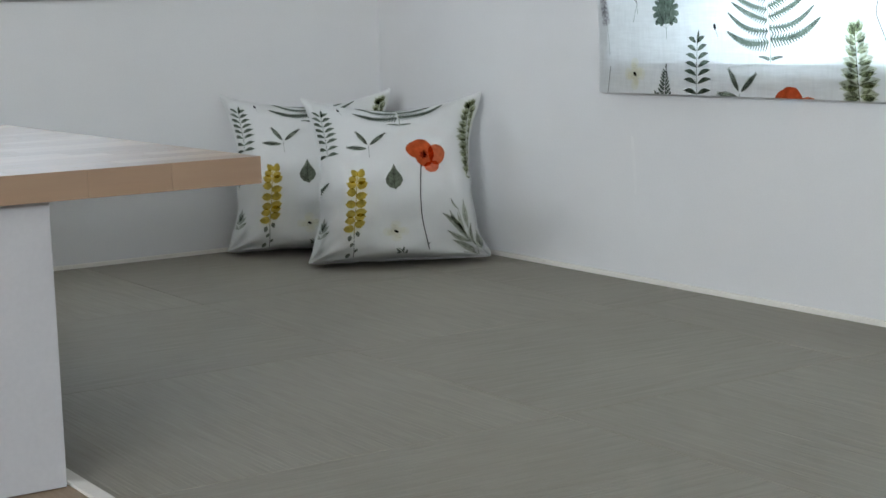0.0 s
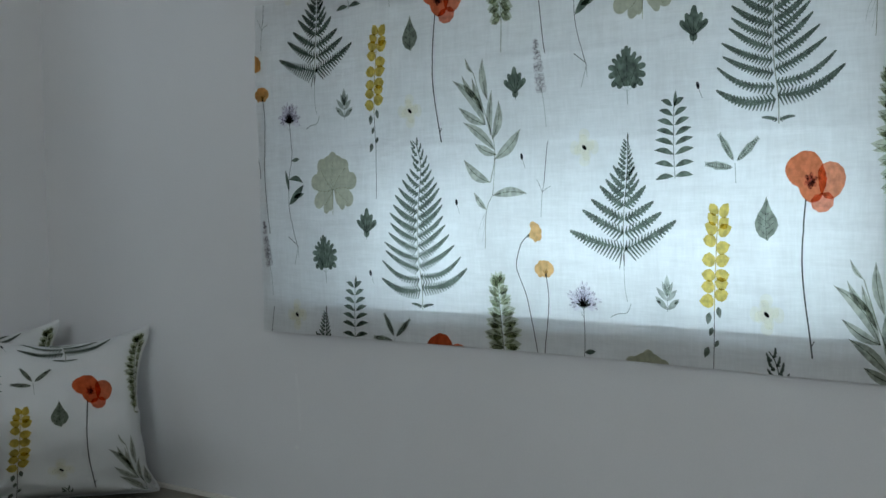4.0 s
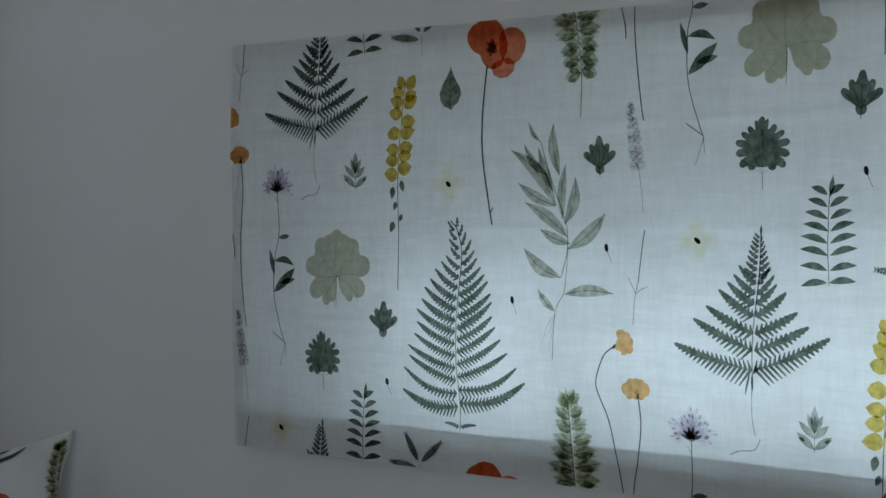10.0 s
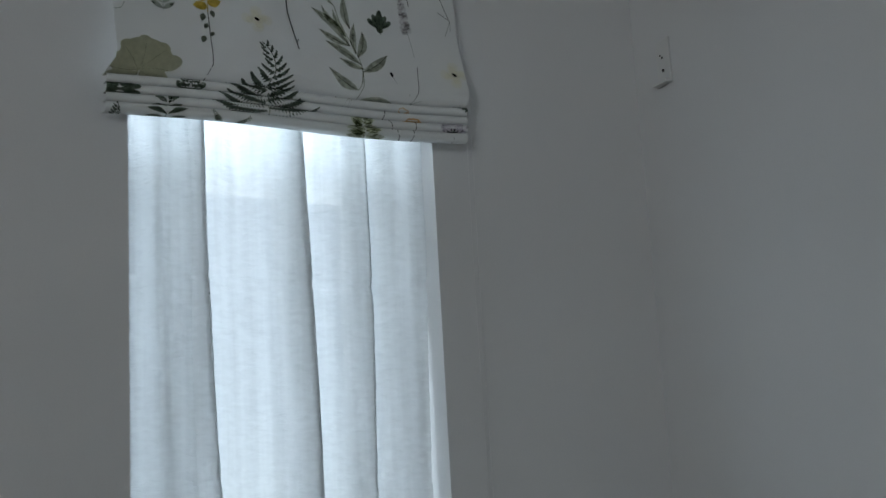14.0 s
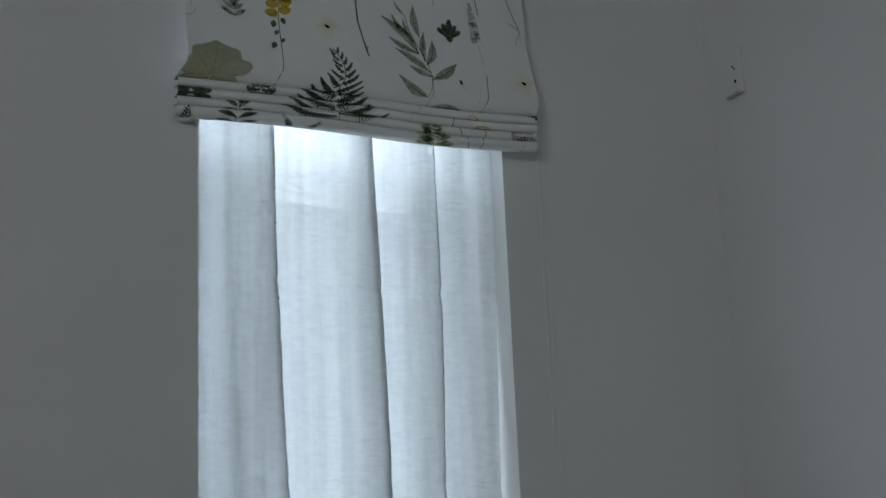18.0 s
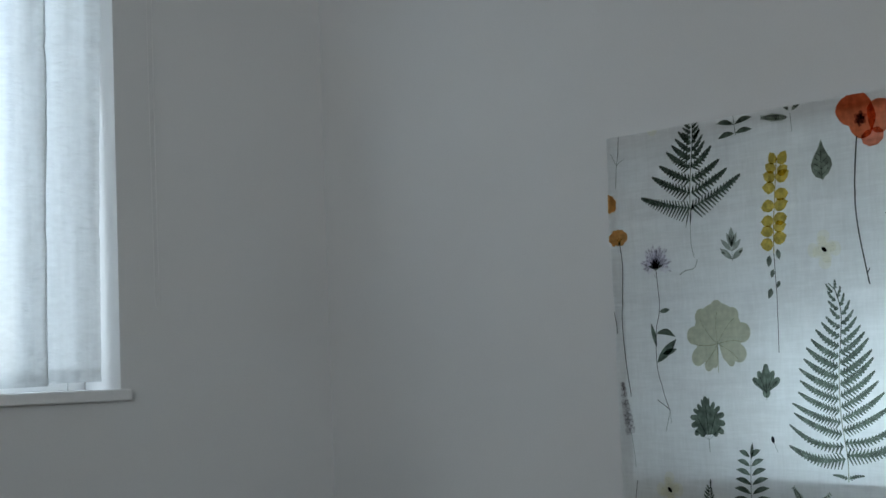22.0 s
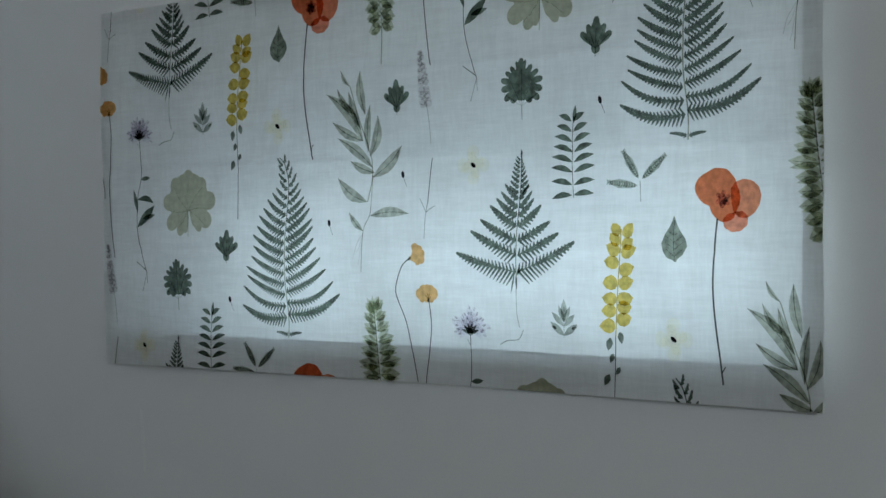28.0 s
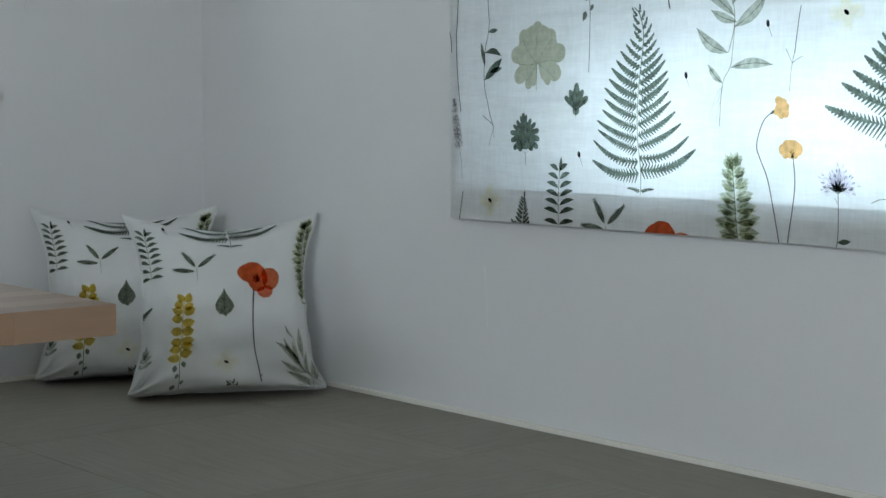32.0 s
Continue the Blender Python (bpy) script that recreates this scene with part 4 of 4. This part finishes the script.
def clipped(points, lo, hi):
    """The part of a convex shape inside the box lo to hi."""
    for axis, limit, sign in ((0, lo[0], 1), (0, hi[0], -1), (1, lo[1], 1), (1, hi[1], -1)):
        out = []
        for p, q in zip(points, points[1:] + points[:1]):
            a, b = sign * (p[axis] - limit), sign * (q[axis] - limit)
            if a >= 0:
                out.append(p)
            if a * b < 0:
                f = a / (a - b)
                out.append((p[0] + f * (q[0] - p[0]), p[1] + f * (q[1] - p[1])))
        points = out
        if len(points) < 3:
            return []
    return points


def lay_prints(parent, lo, hi, surface, lift, inks):
    """Every plant of the pattern that falls in the cloth's box lo to hi, laid on it by surface(u, v, lift)."""
    rng = random.Random(7)
    layers = {n: k for k, n in enumerate(DYE_ORDER)}
    for name, draw, u, v in PLANTS:
        for i in range(-2, 4):
            for j in range(-3, 4):
                x, y = u + i * REPEAT_X, v - (i % 2) * DROP + j * 2 * DROP - 0.016 * i
                x += 0.016 * max(0.0, 1 - abs(x) / 0.45)
                if not (lo[0] - 0.2 < x < hi[0] + 0.2 and lo[1] - 0.35 < y < hi[1] + 0.45):
                    continue
                pen = Pen()
                draw(pen, rng, x, y)
                verts, faces, slots, used = [], [], [], []
                for n, (dye_name, points, *centre) in enumerate(pen.shapes):
                    inside = all(lo[0] <= p[0] <= hi[0] and lo[1] <= p[1] <= hi[1] for p in points)
                    pieces = [points]
                    if not inside and len(points) > 12:
                        mid = centre[0] if centre else (sum(p[0] for p in points) / len(points), sum(p[1] for p in points) / len(points))
                        reach = max(math.hypot(p[0] - mid[0], p[1] - mid[1]) for p in points)
                        steps = max(1, int(reach / 0.011))

                        def toward(p, f):
                            return (mid[0] + (p[0] - mid[0]) * f, mid[1] + (p[1] - mid[1]) * f)

                        pieces = []
                        for p, q in zip(points, points[1:] + points[:1]):
                            pieces.append(clipped([mid, toward(p, 1 / steps), toward(q, 1 / steps)], lo, hi))
                            for r in range(1, steps):
                                pieces.append(clipped([toward(p, r / steps), toward(p, (r + 1) / steps), toward(q, (r + 1) / steps), toward(q, r / steps)], lo, hi))
                    elif not inside:
                        pieces = [clipped(points, lo, hi)]
                    pieces = [p for p in pieces if p]
                    if not pieces:
                        continue
                    if dye_name not in used:
                        used.append(dye_name)
                    rise = lift + 0.00025 * (n % 5) / 5
                    for points in pieces:
                        base = len(verts)
                        if len(points) > 4:
                            mid = centre[0] if centre and len(pieces) == 1 else (sum(p[0] for p in points) / len(points), sum(p[1] for p in points) / len(points))
                            reach = max(math.hypot(p[0] - mid[0], p[1] - mid[1]) for p in points)
                            rings = max(1, int(reach / 0.011))  # wide shapes follow the bends of the cloth
                            count = len(points)
                            verts.append(surface(*mid, rise))
                            for r in range(1, rings + 1):
                                verts += [surface(mid[0] + (p[0] - mid[0]) * r / rings, mid[1] + (p[1] - mid[1]) * r / rings, rise) for p in points]
                            for k in range(count):
                                j = (k + 1) % count
                                faces.append([base, base + 1 + k, base + 1 + j])
                                for r in range(1, rings):
                                    a, b = base + 1 + (r - 1) * count, base + 1 + r * count
                                    faces.append([a + k, b + k, b + j, a + j])
                                slots += [used.index(dye_name)] * rings
                        else:
                            verts += [surface(*p, rise) for p in points]
                            faces.append(list(range(base, base + len(points))))
                            slots.append(used.index(dye_name))
                if len(faces) < 2:
                    continue
                me = mesh_of("printed_" + name, verts, faces, [inks[d] for d in used], slots)
                bm = bmesh.new()
                bm.from_mesh(me)
                bmesh.ops.remove_doubles(bm, verts=bm.verts[:], dist=2e-6)
                bm.to_mesh(me)
                bm.free()
                child(new("printed_" + name, me), parent)


def sheet(name, surface, us, vs, material, parent, label="", lift=0.0):
    """A cloth surface over a grid of cloth coordinates."""
    verts = [surface(u, v, lift) for v in vs for u in us]
    w = len(us)
    faces = [[j * w + i, j * w + i + 1, (j + 1) * w + i + 1, (j + 1) * w + i] for j in range(len(vs) - 1) for i in range(w - 1)]
    return child(new(name, mesh_of(name, verts, faces, [material], smooth=True)), parent, label)


def spread(a, b, n):
    return [a + (b - a) * k / n for k in range(n + 1)]


# ---- the wide roman blind, let down ----
BW, BH = 1.588, 0.722
B_Y, B_Z, B_X = -0.990, 0.406, -0.036


def wide_cloth(u, v, lift):
    fold = sum(math.exp(-((v - c) / 0.006) ** 2) for c in (0.235, 0.395, 0.552))
    sag = 0.0016 * fold + 0.0035 * math.sin(7.1 * u + 1.3) * (1 - v / BH) + 0.002 * math.sin(v * 21.0) + 0.0012 * math.sin(31 * u + 9 * v)
    bottom = 0.004 * math.sin(2.1 * u + 0.6)
    stand = 0.014 * max(0.0, u / BW) ** 5 * (1 - 0.75 * v / BH)  # the far lower corner stands off the wall
    return Vector((B_X + sag - lift - stand, B_Y - u, B_Z + v + bottom * (1 - v / BH)))


wide_blind = tagged(new("roman_blind"), "white linen roman blind printed with ferns and wild flowers, let down", "blind")
wide_blind.matrix_basis = Matrix.Translation((B_X, B_Y, B_Z))
sheet("cloth", wide_cloth, spread(-0.010, BW, 80), spread(0, BH, 120), BLIND_CLOTH, wide_blind)
lay_prints(wide_blind, (-0.010, 0), (BW, BH), wide_cloth, 0.0012, DYES)
# turned-over hems behind the cloth, the batten and the head rail
sheet("side_hem", wide_cloth, spread(-0.010, 0.020, 3), spread(0, BH, 30), LINING, wide_blind, lift=-0.002)
sheet("side_hem", wide_cloth, spread(BW - 0.034, BW, 2), spread(0, BH, 30), LINING, wide_blind, lift=-0.002)
sheet("bottom_hem", wide_cloth, spread(0.0, BW, 50), spread(0.0, 0.066, 3), LINING, wide_blind, "double hem at the blind's foot", lift=-0.004)
part("head_rail", box(0.008, 0.034, -BW + 0.012, -0.012, BH - 0.040, BH - 0.004, 0.003), WHITE_WOOD, wide_blind).matrix_parent_inverse = Matrix()
part("batten", box(0.010, 0.014, -BW + 0.02, -0.02, 0.012, 0.046, 0.001), WHITE_WOOD, wide_blind).matrix_parent_inverse = Matrix()


# ---- the tall window's roman blind, drawn up ----
TX0, TX1, T_TOP, T_V = -1.297, -0.512, 2.206, 0.717
PROFILE = [(-0.016, 2.206), (-0.026, 2.11), (-0.031, 2.03), (-0.030, 1.985), (-0.046, 1.915), (-0.064, 1.855), (-0.070, 1.822), (-0.064, 1.802)]
for k in range(4):
    z = 1.794 - 0.0190 * k
    PROFILE += [(-0.052, z), (-0.040, z + 0.003), (-0.056, z + 0.001), (-0.066 + 0.002 * k, z - 0.002), (-0.070 + 0.002 * k, z - 0.010), (-0.066 + 0.002 * k, z - 0.018)]
PROFILE += [(-0.050, 1.716), (-0.02, 1.724)]
LENGTHS = [0.0]
for (y0, z0), (y1, z1) in zip(PROFILE, PROFILE[1:]):
    LENGTHS.append(LENGTHS[-1] + math.hypot(y1 - y0, z1 - z0))


def tall_cloth(u, v, lift):
    """u from the left edge, v measured up from the pattern's foot; the cloth runs down its folded profile."""
    s = min(max(T_V - v, 0.0), LENGTHS[-1] - 1e-6)
    k = max(i for i in range(len(LENGTHS) - 1) if LENGTHS[i] <= s)
    f = (s - LENGTHS[k]) / (LENGTHS[k + 1] - LENGTHS[k])
    (y0, z0), (y1, z1) = PROFILE[k], PROFILE[k + 1]
    d = math.hypot(y1 - y0, z1 - z0)
    ny, nz = (z1 - z0) / d, -(y1 - y0) / d
    w = (u - 0.188) / 0.785
    ease = min(1.0, s / 0.3)
    wave = 0.004 * math.sin(9 * w + 2 * s) * ease
    flare = 1.0 + 0.006 * ease + 0.022 * min(1.0, max(0.0, (s - 0.36) / 0.05))
    x = (TX0 + TX1) / 2 + (w - 0.5) * (TX1 - TX0) * flare - 0.014 * min(1.0, max(0.0, (s - 0.385) / 0.03))
    z = z0 + (z1 - z0) * f + (0.024 * w - 0.002) * ease + 0.005 * math.sin(5.0 * w + 0.8) * ease
    return Vector((x, y0 + (y1 - y0) * f + wave + ny * lift, z + nz * lift))


tall_blind = tagged(new("roman_blind"), "printed white linen roman blind drawn up in folds", "blind")
tall_blind.matrix_basis = Matrix.Translation((TX0, 0, T_TOP))
# same linen made nearly opaque, so window light behind barely brightens it
FRONTLIT_LINEN = cloth("lined_blind_linen", (0.74, 0.755, 0.75), (0.4, 0.42, 0.44), 0.03, slub=0.2)
V_END = T_V - LENGTHS[-1]
sheet("cloth", tall_cloth, spread(0.188, 0.973, 44), [T_V - s for a, b in zip(LENGTHS, LENGTHS[1:]) for s in (a, a + (b - a) * 0.5)] + [V_END], FRONTLIT_LINEN, tall_blind)
lay_prints(tall_blind, (0.188, V_END + 0.03), (0.973, T_V), tall_cloth, 0.0014, FRONTLIT_DYES)
part("head_rail", box(0.012, 0.778, -0.010, -0.001, -0.042, -0.004, 0.002), WHITE_WOOD, tall_blind).matrix_parent_inverse = Matrix()


# ---- the sheer curtain inside the tall opening ----
def plan_line(edges):
    """The curtain from above: broad panels, each of which folds back under its right edge."""
    pts = []
    for n, (x0, x1) in enumerate(edges):
        for k in range(13):
            f = k / 12
            y = 0.108 - 0.054 * f ** 1.8 + 0.008 * math.sin(f * 9 + n * 2)
            pts.append((x0 + (x1 - x0) * f, y))
        if n < 3:
            nx = edges[n + 1][0]
            for k in range(1, 6):
                f = k / 6
                pts.append((x1 + (nx - x1) * f + 0.006 * math.sin(3.14 * f), 0.054 + 0.054 * f))
    return pts


# left and right ends of the panels at the head and at the foot
PLAN_HEAD = plan_line([(-1.256, -1.088), (-1.170, -0.864), (-0.918, -0.700), (-0.748, -0.557)])
PLAN = plan_line([(-1.246, -1.040), (-1.150, -0.834), (-0.892, -0.711), (-0.760, -0.588)])
C_Z0, C_Z1 = 0.686, 2.088


def sheer_cloth(u, v, lift):
    k = min(int(u), len(PLAN) - 2)
    f = u - k
    low = 1 - (v - C_Z0) / (C_Z1 - C_Z0)
    ends = [tuple(h[i] * (1 - low) + p[i] * low for i in (0, 1)) for h, p in ((PLAN_HEAD[k], PLAN[k]), (PLAN_HEAD[k + 1], PLAN[k + 1]))]
    x = ends[0][0] * (1 - f) + ends[1][0] * f
    y = ends[0][1] * (1 - f) + ends[1][1] * f
    x += 0.0030 * math.sin(6 * v + 0.25 * u) + 0.0018 * noise.noise((3.0 * u, 5.0 * v, 2.2))
    kink = 0.007 * math.exp(-((v - 1.43 - 0.01 * math.sin(9 * x)) / 0.010) ** 2) + 0.004 * math.exp(-((v - 1.02) / 0.012) ** 2)
    gather = 0.010 * (1 - low) ** 2 * math.sin(70 * x + 2.0 * math.sin(11 * x))  # fine pleats below the rod
    y += kink + gather + 0.016 * noise.noise((13 * x, 0.7 * v, 0.3)) + 0.0046 * noise.noise((46 * x, 1.6 * v, 1.7))
    y += 0.0036 * noise.noise((34 * x, 40 * v, 4.1)) * (0.5 + 0.5 * low) + 0.0018 * noise.noise((90 * x, 130 * v, 8.1))
    z = v + 0.004 * math.sin(0.11 * u + 0.6) * low
    return Vector((x, y - lift, z))


curtain = tagged(new("sheer_curtain"), "sheer white cotton curtain hanging in soft overlapping folds", "curtain")
curtain.matrix_basis = Matrix.Translation((WIN[0], 0.1, C_Z1))
sheet("cloth", sheer_cloth, spread(0, len(PLAN) - 1, (len(PLAN) - 1) * 3), spread(C_Z0, C_Z1, 130), SHEER, curtain)
sheet("hem", sheer_cloth, spread(13, len(PLAN) - 1, (len(PLAN) - 14) * 2), spread(C_Z0, C_Z0 + 0.03, 3), SHEER, curtain, "double hem along the curtain's foot", lift=-0.002)
# a second layer added behind the outer panels dims the light through them
def back_fold(u, v, lift):
    p = sheer_cloth(u, v, 0)
    return Vector((p.x, p.y + 0.014 + 0.006 * noise.noise((9 * p.x, 0.6 * v, 6.0)), p.z))


for u0, u1 in ((0.2, 6.4), (len(PLAN) - 12.5, len(PLAN) - 1.01)):
    sheet("back_fold", back_fold, spread(u0, u1, 50), spread(C_Z0 + 0.004, C_Z1, 90), SHEER, curtain)
# layered strips added behind the fold edges, to darken them as shade would
for bend in (12, 30, 48):
    def edge_layers(u, v, lift):
        p = sheer_cloth(bend - 0.42 * abs((u % 2) - 1), v, 0)
        return Vector((p.x, p.y + 0.0016 * (u + 1), p.z))
    sheet("rolled_edge", edge_layers, spread(0, 3, 9), spread(C_Z0 + 0.002, C_Z1, 110), SHEER, curtain)
rod = bmesh.new()
bmesh.ops.create_cone(rod, cap_ends=True, segments=12, radius1=0.006, radius2=0.006, depth=WIN[1] - WIN[0] - 0.002,
                      matrix=Matrix.Translation(((WIN[1] - WIN[0]) / 2, 0, 0.0)) @ Matrix.Rotation(radians(90), 4, "Y"))
part("rod", rod, WHITE_WOOD, curtain).matrix_parent_inverse = Matrix()


# ---- the blind's cord and the small plate in the corner ----
def cord(name, points, radius, label, category):
    data = bpy.data.curves.new(name, "CURVE")
    data.dimensions, data.bevel_depth, data.bevel_resolution = "3D", radius, 2
    sp = data.splines.new("POLY")
    sp.points.add(len(points) - 1)
    for p, q in zip(sp.points, points):
        p.co = (*q, 1)
    data.materials.append(CORD)
    return tagged(new(name, data), label, category)


cord("pull_cord", [(-0.497, -0.030, 1.76), (-0.495, -0.022, 1.5), (-0.490, -0.016, 1.2), (-0.484, -0.010, 0.86), (-0.478, -0.012, 0.845), (-0.473, -0.010, 0.86), (-0.478, -0.016, 1.2), (-0.482, -0.022, 1.5), (-0.484, -0.030, 1.76)],
     0.0006, "thin white looped cord hanging beside the drawn-up blind", "cord")

plate = tagged(boxed("wall_bracket", PLASTIC, -0.006, 0.0, -0.143, -0.093, 1.915, 2.025, bevel=0.002), "white wall bracket plate with screw holes in the corner", "bracket")
part("lip", box(-0.022, -0.005, -0.143, -0.093, 1.912, 1.920, 0.001), PLASTIC, plate, "shaded lip under the bracket")
# screw holes are flat dark discs, the shade inside them painted on
for y, z, r in ((-0.110, 1.987, 0.0022), (-0.117, 1.980, 0.0026), (-0.117, 1.948, 0.0042)):
    h = bmesh.new()
    bmesh.ops.create_cone(h, cap_ends=True, segments=12, radius1=r, radius2=r, depth=0.002, matrix=Matrix.Translation((-0.0065, y, z)) @ Matrix.Rotation(radians(90), 4, "Y"))
    part("screw_hole", h, DARK, plate)


# ---- cushions ----
PUFF = 0.090
HALF = 0.220


def pillow_point(a, b, side, lift=0.0):
    """A point of the filled cover, a and b from -1 to 1; local x across, y towards its back, z up."""
    x = HALF * a * (1 - (0.195 if b > 0 else 0.18) * (1 - abs(b) ** 3.0) ** 1.4 * a * a - (0.01 if b > 0 else 0.0))
    x *= 1 - 0.02 * max(0.0, -b) ** 8 * a ** 4
    z = HALF * 0.95 * b * (1 - (0.19 if b > 0 else 0.03) * (1 - a * a) * b * b)
    full = max(0.0, (1 - a ** 2) * (1 - b ** 2))
    sunk = max(0.0, (1 - a ** 2) * ((1 - b) ** 0.95 * (1 + b) ** 0.42) / 1.125)  # the filling sinks towards the foot
    crease = 0.004 * math.sin(9 * a + 4 * b) * (1 - full) + 0.003 * math.sin(13 * b - 5 * a) * full
    near = (1 - abs(a)) + (1 + b)  # folds that fan out from the lower corners
    fan = math.atan2(1 + b + 0.02, 1 - abs(a) + 0.02)
    crease += 0.019 * math.exp(-(near / 0.55) ** 2) * math.sin(10 * fan + (1.0 if a > 0 else 2.5))
    crease += 0.007 * noise.noise((3.5 * a + 2 * side, 3.5 * b, 1.0)) * (1 - full) + 0.003 * noise.noise((9 * a, 7 * b, 3.0 + side))
    x += 0.006 * noise.noise((2.0, 4.0 * b, 5.0 + a * 0.3)) * a * a
    z += 0.004 * noise.noise((4.0 * a, 2.0, 9.0)) * b * b
    y = -side * (PUFF * sunk ** 0.5 + crease * min(1.0, full * 40) + lift)
    if b < -0.5:  # the weight presses the foot out and flat
        z += 0.016 * ((-b - 0.5) / 0.5) ** 2 + 0.005 * a ** 6 * ((-b - 0.5) / 0.5) ** 3
        y *= 1 + 0.35 * ((-b - 0.5) / 0.5) * (1 - abs(a))
    return Vector((x, y, z))


def cushion(m, label, seed):
    top = tagged(new("cushion"), label, "cushion", "cushions in the corner")
    n = 44
    grid = [math.sin((2 * k / n - 1) * math.pi / 2) for k in range(n + 1)]
    for name, side in (("front_cover", 1), ("back_cover", -1)):
        verts = [pillow_point(a, b, side) for b in grid for a in grid]
        w = n + 1
        faces = [[j * w + i, j * w + i + 1, (j + 1) * w + i + 1, (j + 1) * w + i] for j in range(n) for i in range(n)]
        child(new(name, mesh_of(name, verts, faces, [CUSHION_CLOTH], smooth=True)), top)
    ring = [(t, -1) for t in grid] + [(1, t) for t in grid[1:]] + [(-t, 1) for t in grid[1:]] + [(-1, -t) for t in grid[1:]]
    data = bpy.data.curves.new("piped_seam", "CURVE")
    data.dimensions, data.bevel_depth, data.bevel_resolution = "3D", 0.0022, 2
    sp = data.splines.new("POLY")
    sp.points.add(len(ring) - 1)
    for p, (a, b) in zip(sp.points, ring):
        p.co = (*pillow_point(a, b, 1), 1)
    data.materials.append(CUSHION_CLOTH)
    child(new("piped_seam", data), top, "sewn edge of the cover")
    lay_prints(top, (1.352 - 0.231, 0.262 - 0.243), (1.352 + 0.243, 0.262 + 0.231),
               lambda u, v, lift: pillow_point((u - 1.352) / (0.236 if u < 1.352 else 0.25), (v - 0.262) / 0.2415 + 0.03, 1, lift), 0.0026, FRONTLIT_DYES)
    top.matrix_basis = m
    return top


cushion(Matrix.Translation((-0.248, -0.470, 0.195)) @ Matrix.Rotation(radians(-27), 4, "Z") @ Matrix.Rotation(radians(-15), 4, "X"),
        "off-white square cushion printed with a red poppy, leaning in the corner", 1)
cushion(Matrix.Translation((-0.306, -0.148, 0.197)) @ Matrix.Rotation(radians(-25), 4, "Z") @ Matrix.Rotation(radians(-12), 4, "X"),
        "off-white square cushion printed with plants, half hidden behind another", 2)


# ---- the low table ----
table = tagged(new("low_table"), "low table with an oiled block-wood top and pale grey panel legs", "table")
T_R, T_F, T_B, T_L, T_Z = -1.292, -1.838, -0.790, -2.75, 0.405
rng = random.Random(3)
depth = (T_B - T_F) / 22
for row in range(22):
    x = T_L
    y0 = T_F + depth * row
    while x < T_R - 0.001:
        end = min(T_R, x + rng.uniform(0.08, 0.22))
        if T_R - end < 0.08:
            end = T_R
        part("stave", box(x + 0.0001, end - 0.0001, y0 + 0.0001, y0 + depth - 0.0001, T_Z - 0.036, T_Z, 0.0002, 1), STAVE, table)
        x = end
part("panel_leg", box(-2.60, -1.573, -1.812, -1.780, 0.001, T_Z - 0.036, 0.002), PANEL_WHITE, table)
part("panel_leg", box(-2.60, -1.573, -0.88, -0.85, 0.001, T_Z - 0.036, 0.002), PANEL_WHITE, table)


# ---- floors, laid piece by piece ----
PITCH = 0.612


def mat_piece(x0, x1, y0, y1, turned):
    """One woven mat; turned mats show their ribs the other way."""
    w, h = (y1 - y0, x1 - x0) if turned else (x1 - x0, y1 - y0)
    bm = box(-w / 2 + 0.0005, w / 2 - 0.0005, -h / 2 + 0.0005, h / 2 - 0.0005, -0.0195, 0.0, 0.0016, 2)
    me = bpy.data.meshes.new("woven_mat")
    bm.to_mesh(me)
    bm.free()
    me.materials.append(MATTING)
    ob = new("woven_mat", me)
    ob.matrix_basis = pose((x0 + x1) / 2, (y0 + y1) / 2, 0.0, 0, 0, 90 if turned else 0)
    ob.parent = floor
    return ob


xs = [EDGE, -0.865, -0.865 + PITCH, -0.013]
ys = [-0.013, -0.690] + [-0.690 - PITCH * k for k in range(1, 13)]
for i, (x0, x1) in enumerate(zip(xs, xs[1:])):
    for j, (y1, y0) in enumerate(zip(ys, ys[1:])):
        mat_piece(x0, x1, max(y0, ROOM_Y), y1, (i + j) % 2 == 0)
plank_w = 0.14
count = int((EDGE - 0.022 - ROOM_X) / plank_w)
for k in range(count):
    x1 = EDGE - 0.022 - k * plank_w
    y = -0.002
    while y > ROOM_Y + 0.01:
        y2 = max(ROOM_Y, y - rng.uniform(0.9, 1.8))
        ob = boxed("plank", FLOOR_OAK, x1 - plank_w + 0.0006, x1 - 0.0006, y2 + 0.0006, y - 0.0006, -0.0195, 0.0)
        ob.parent = floor
        y = y2
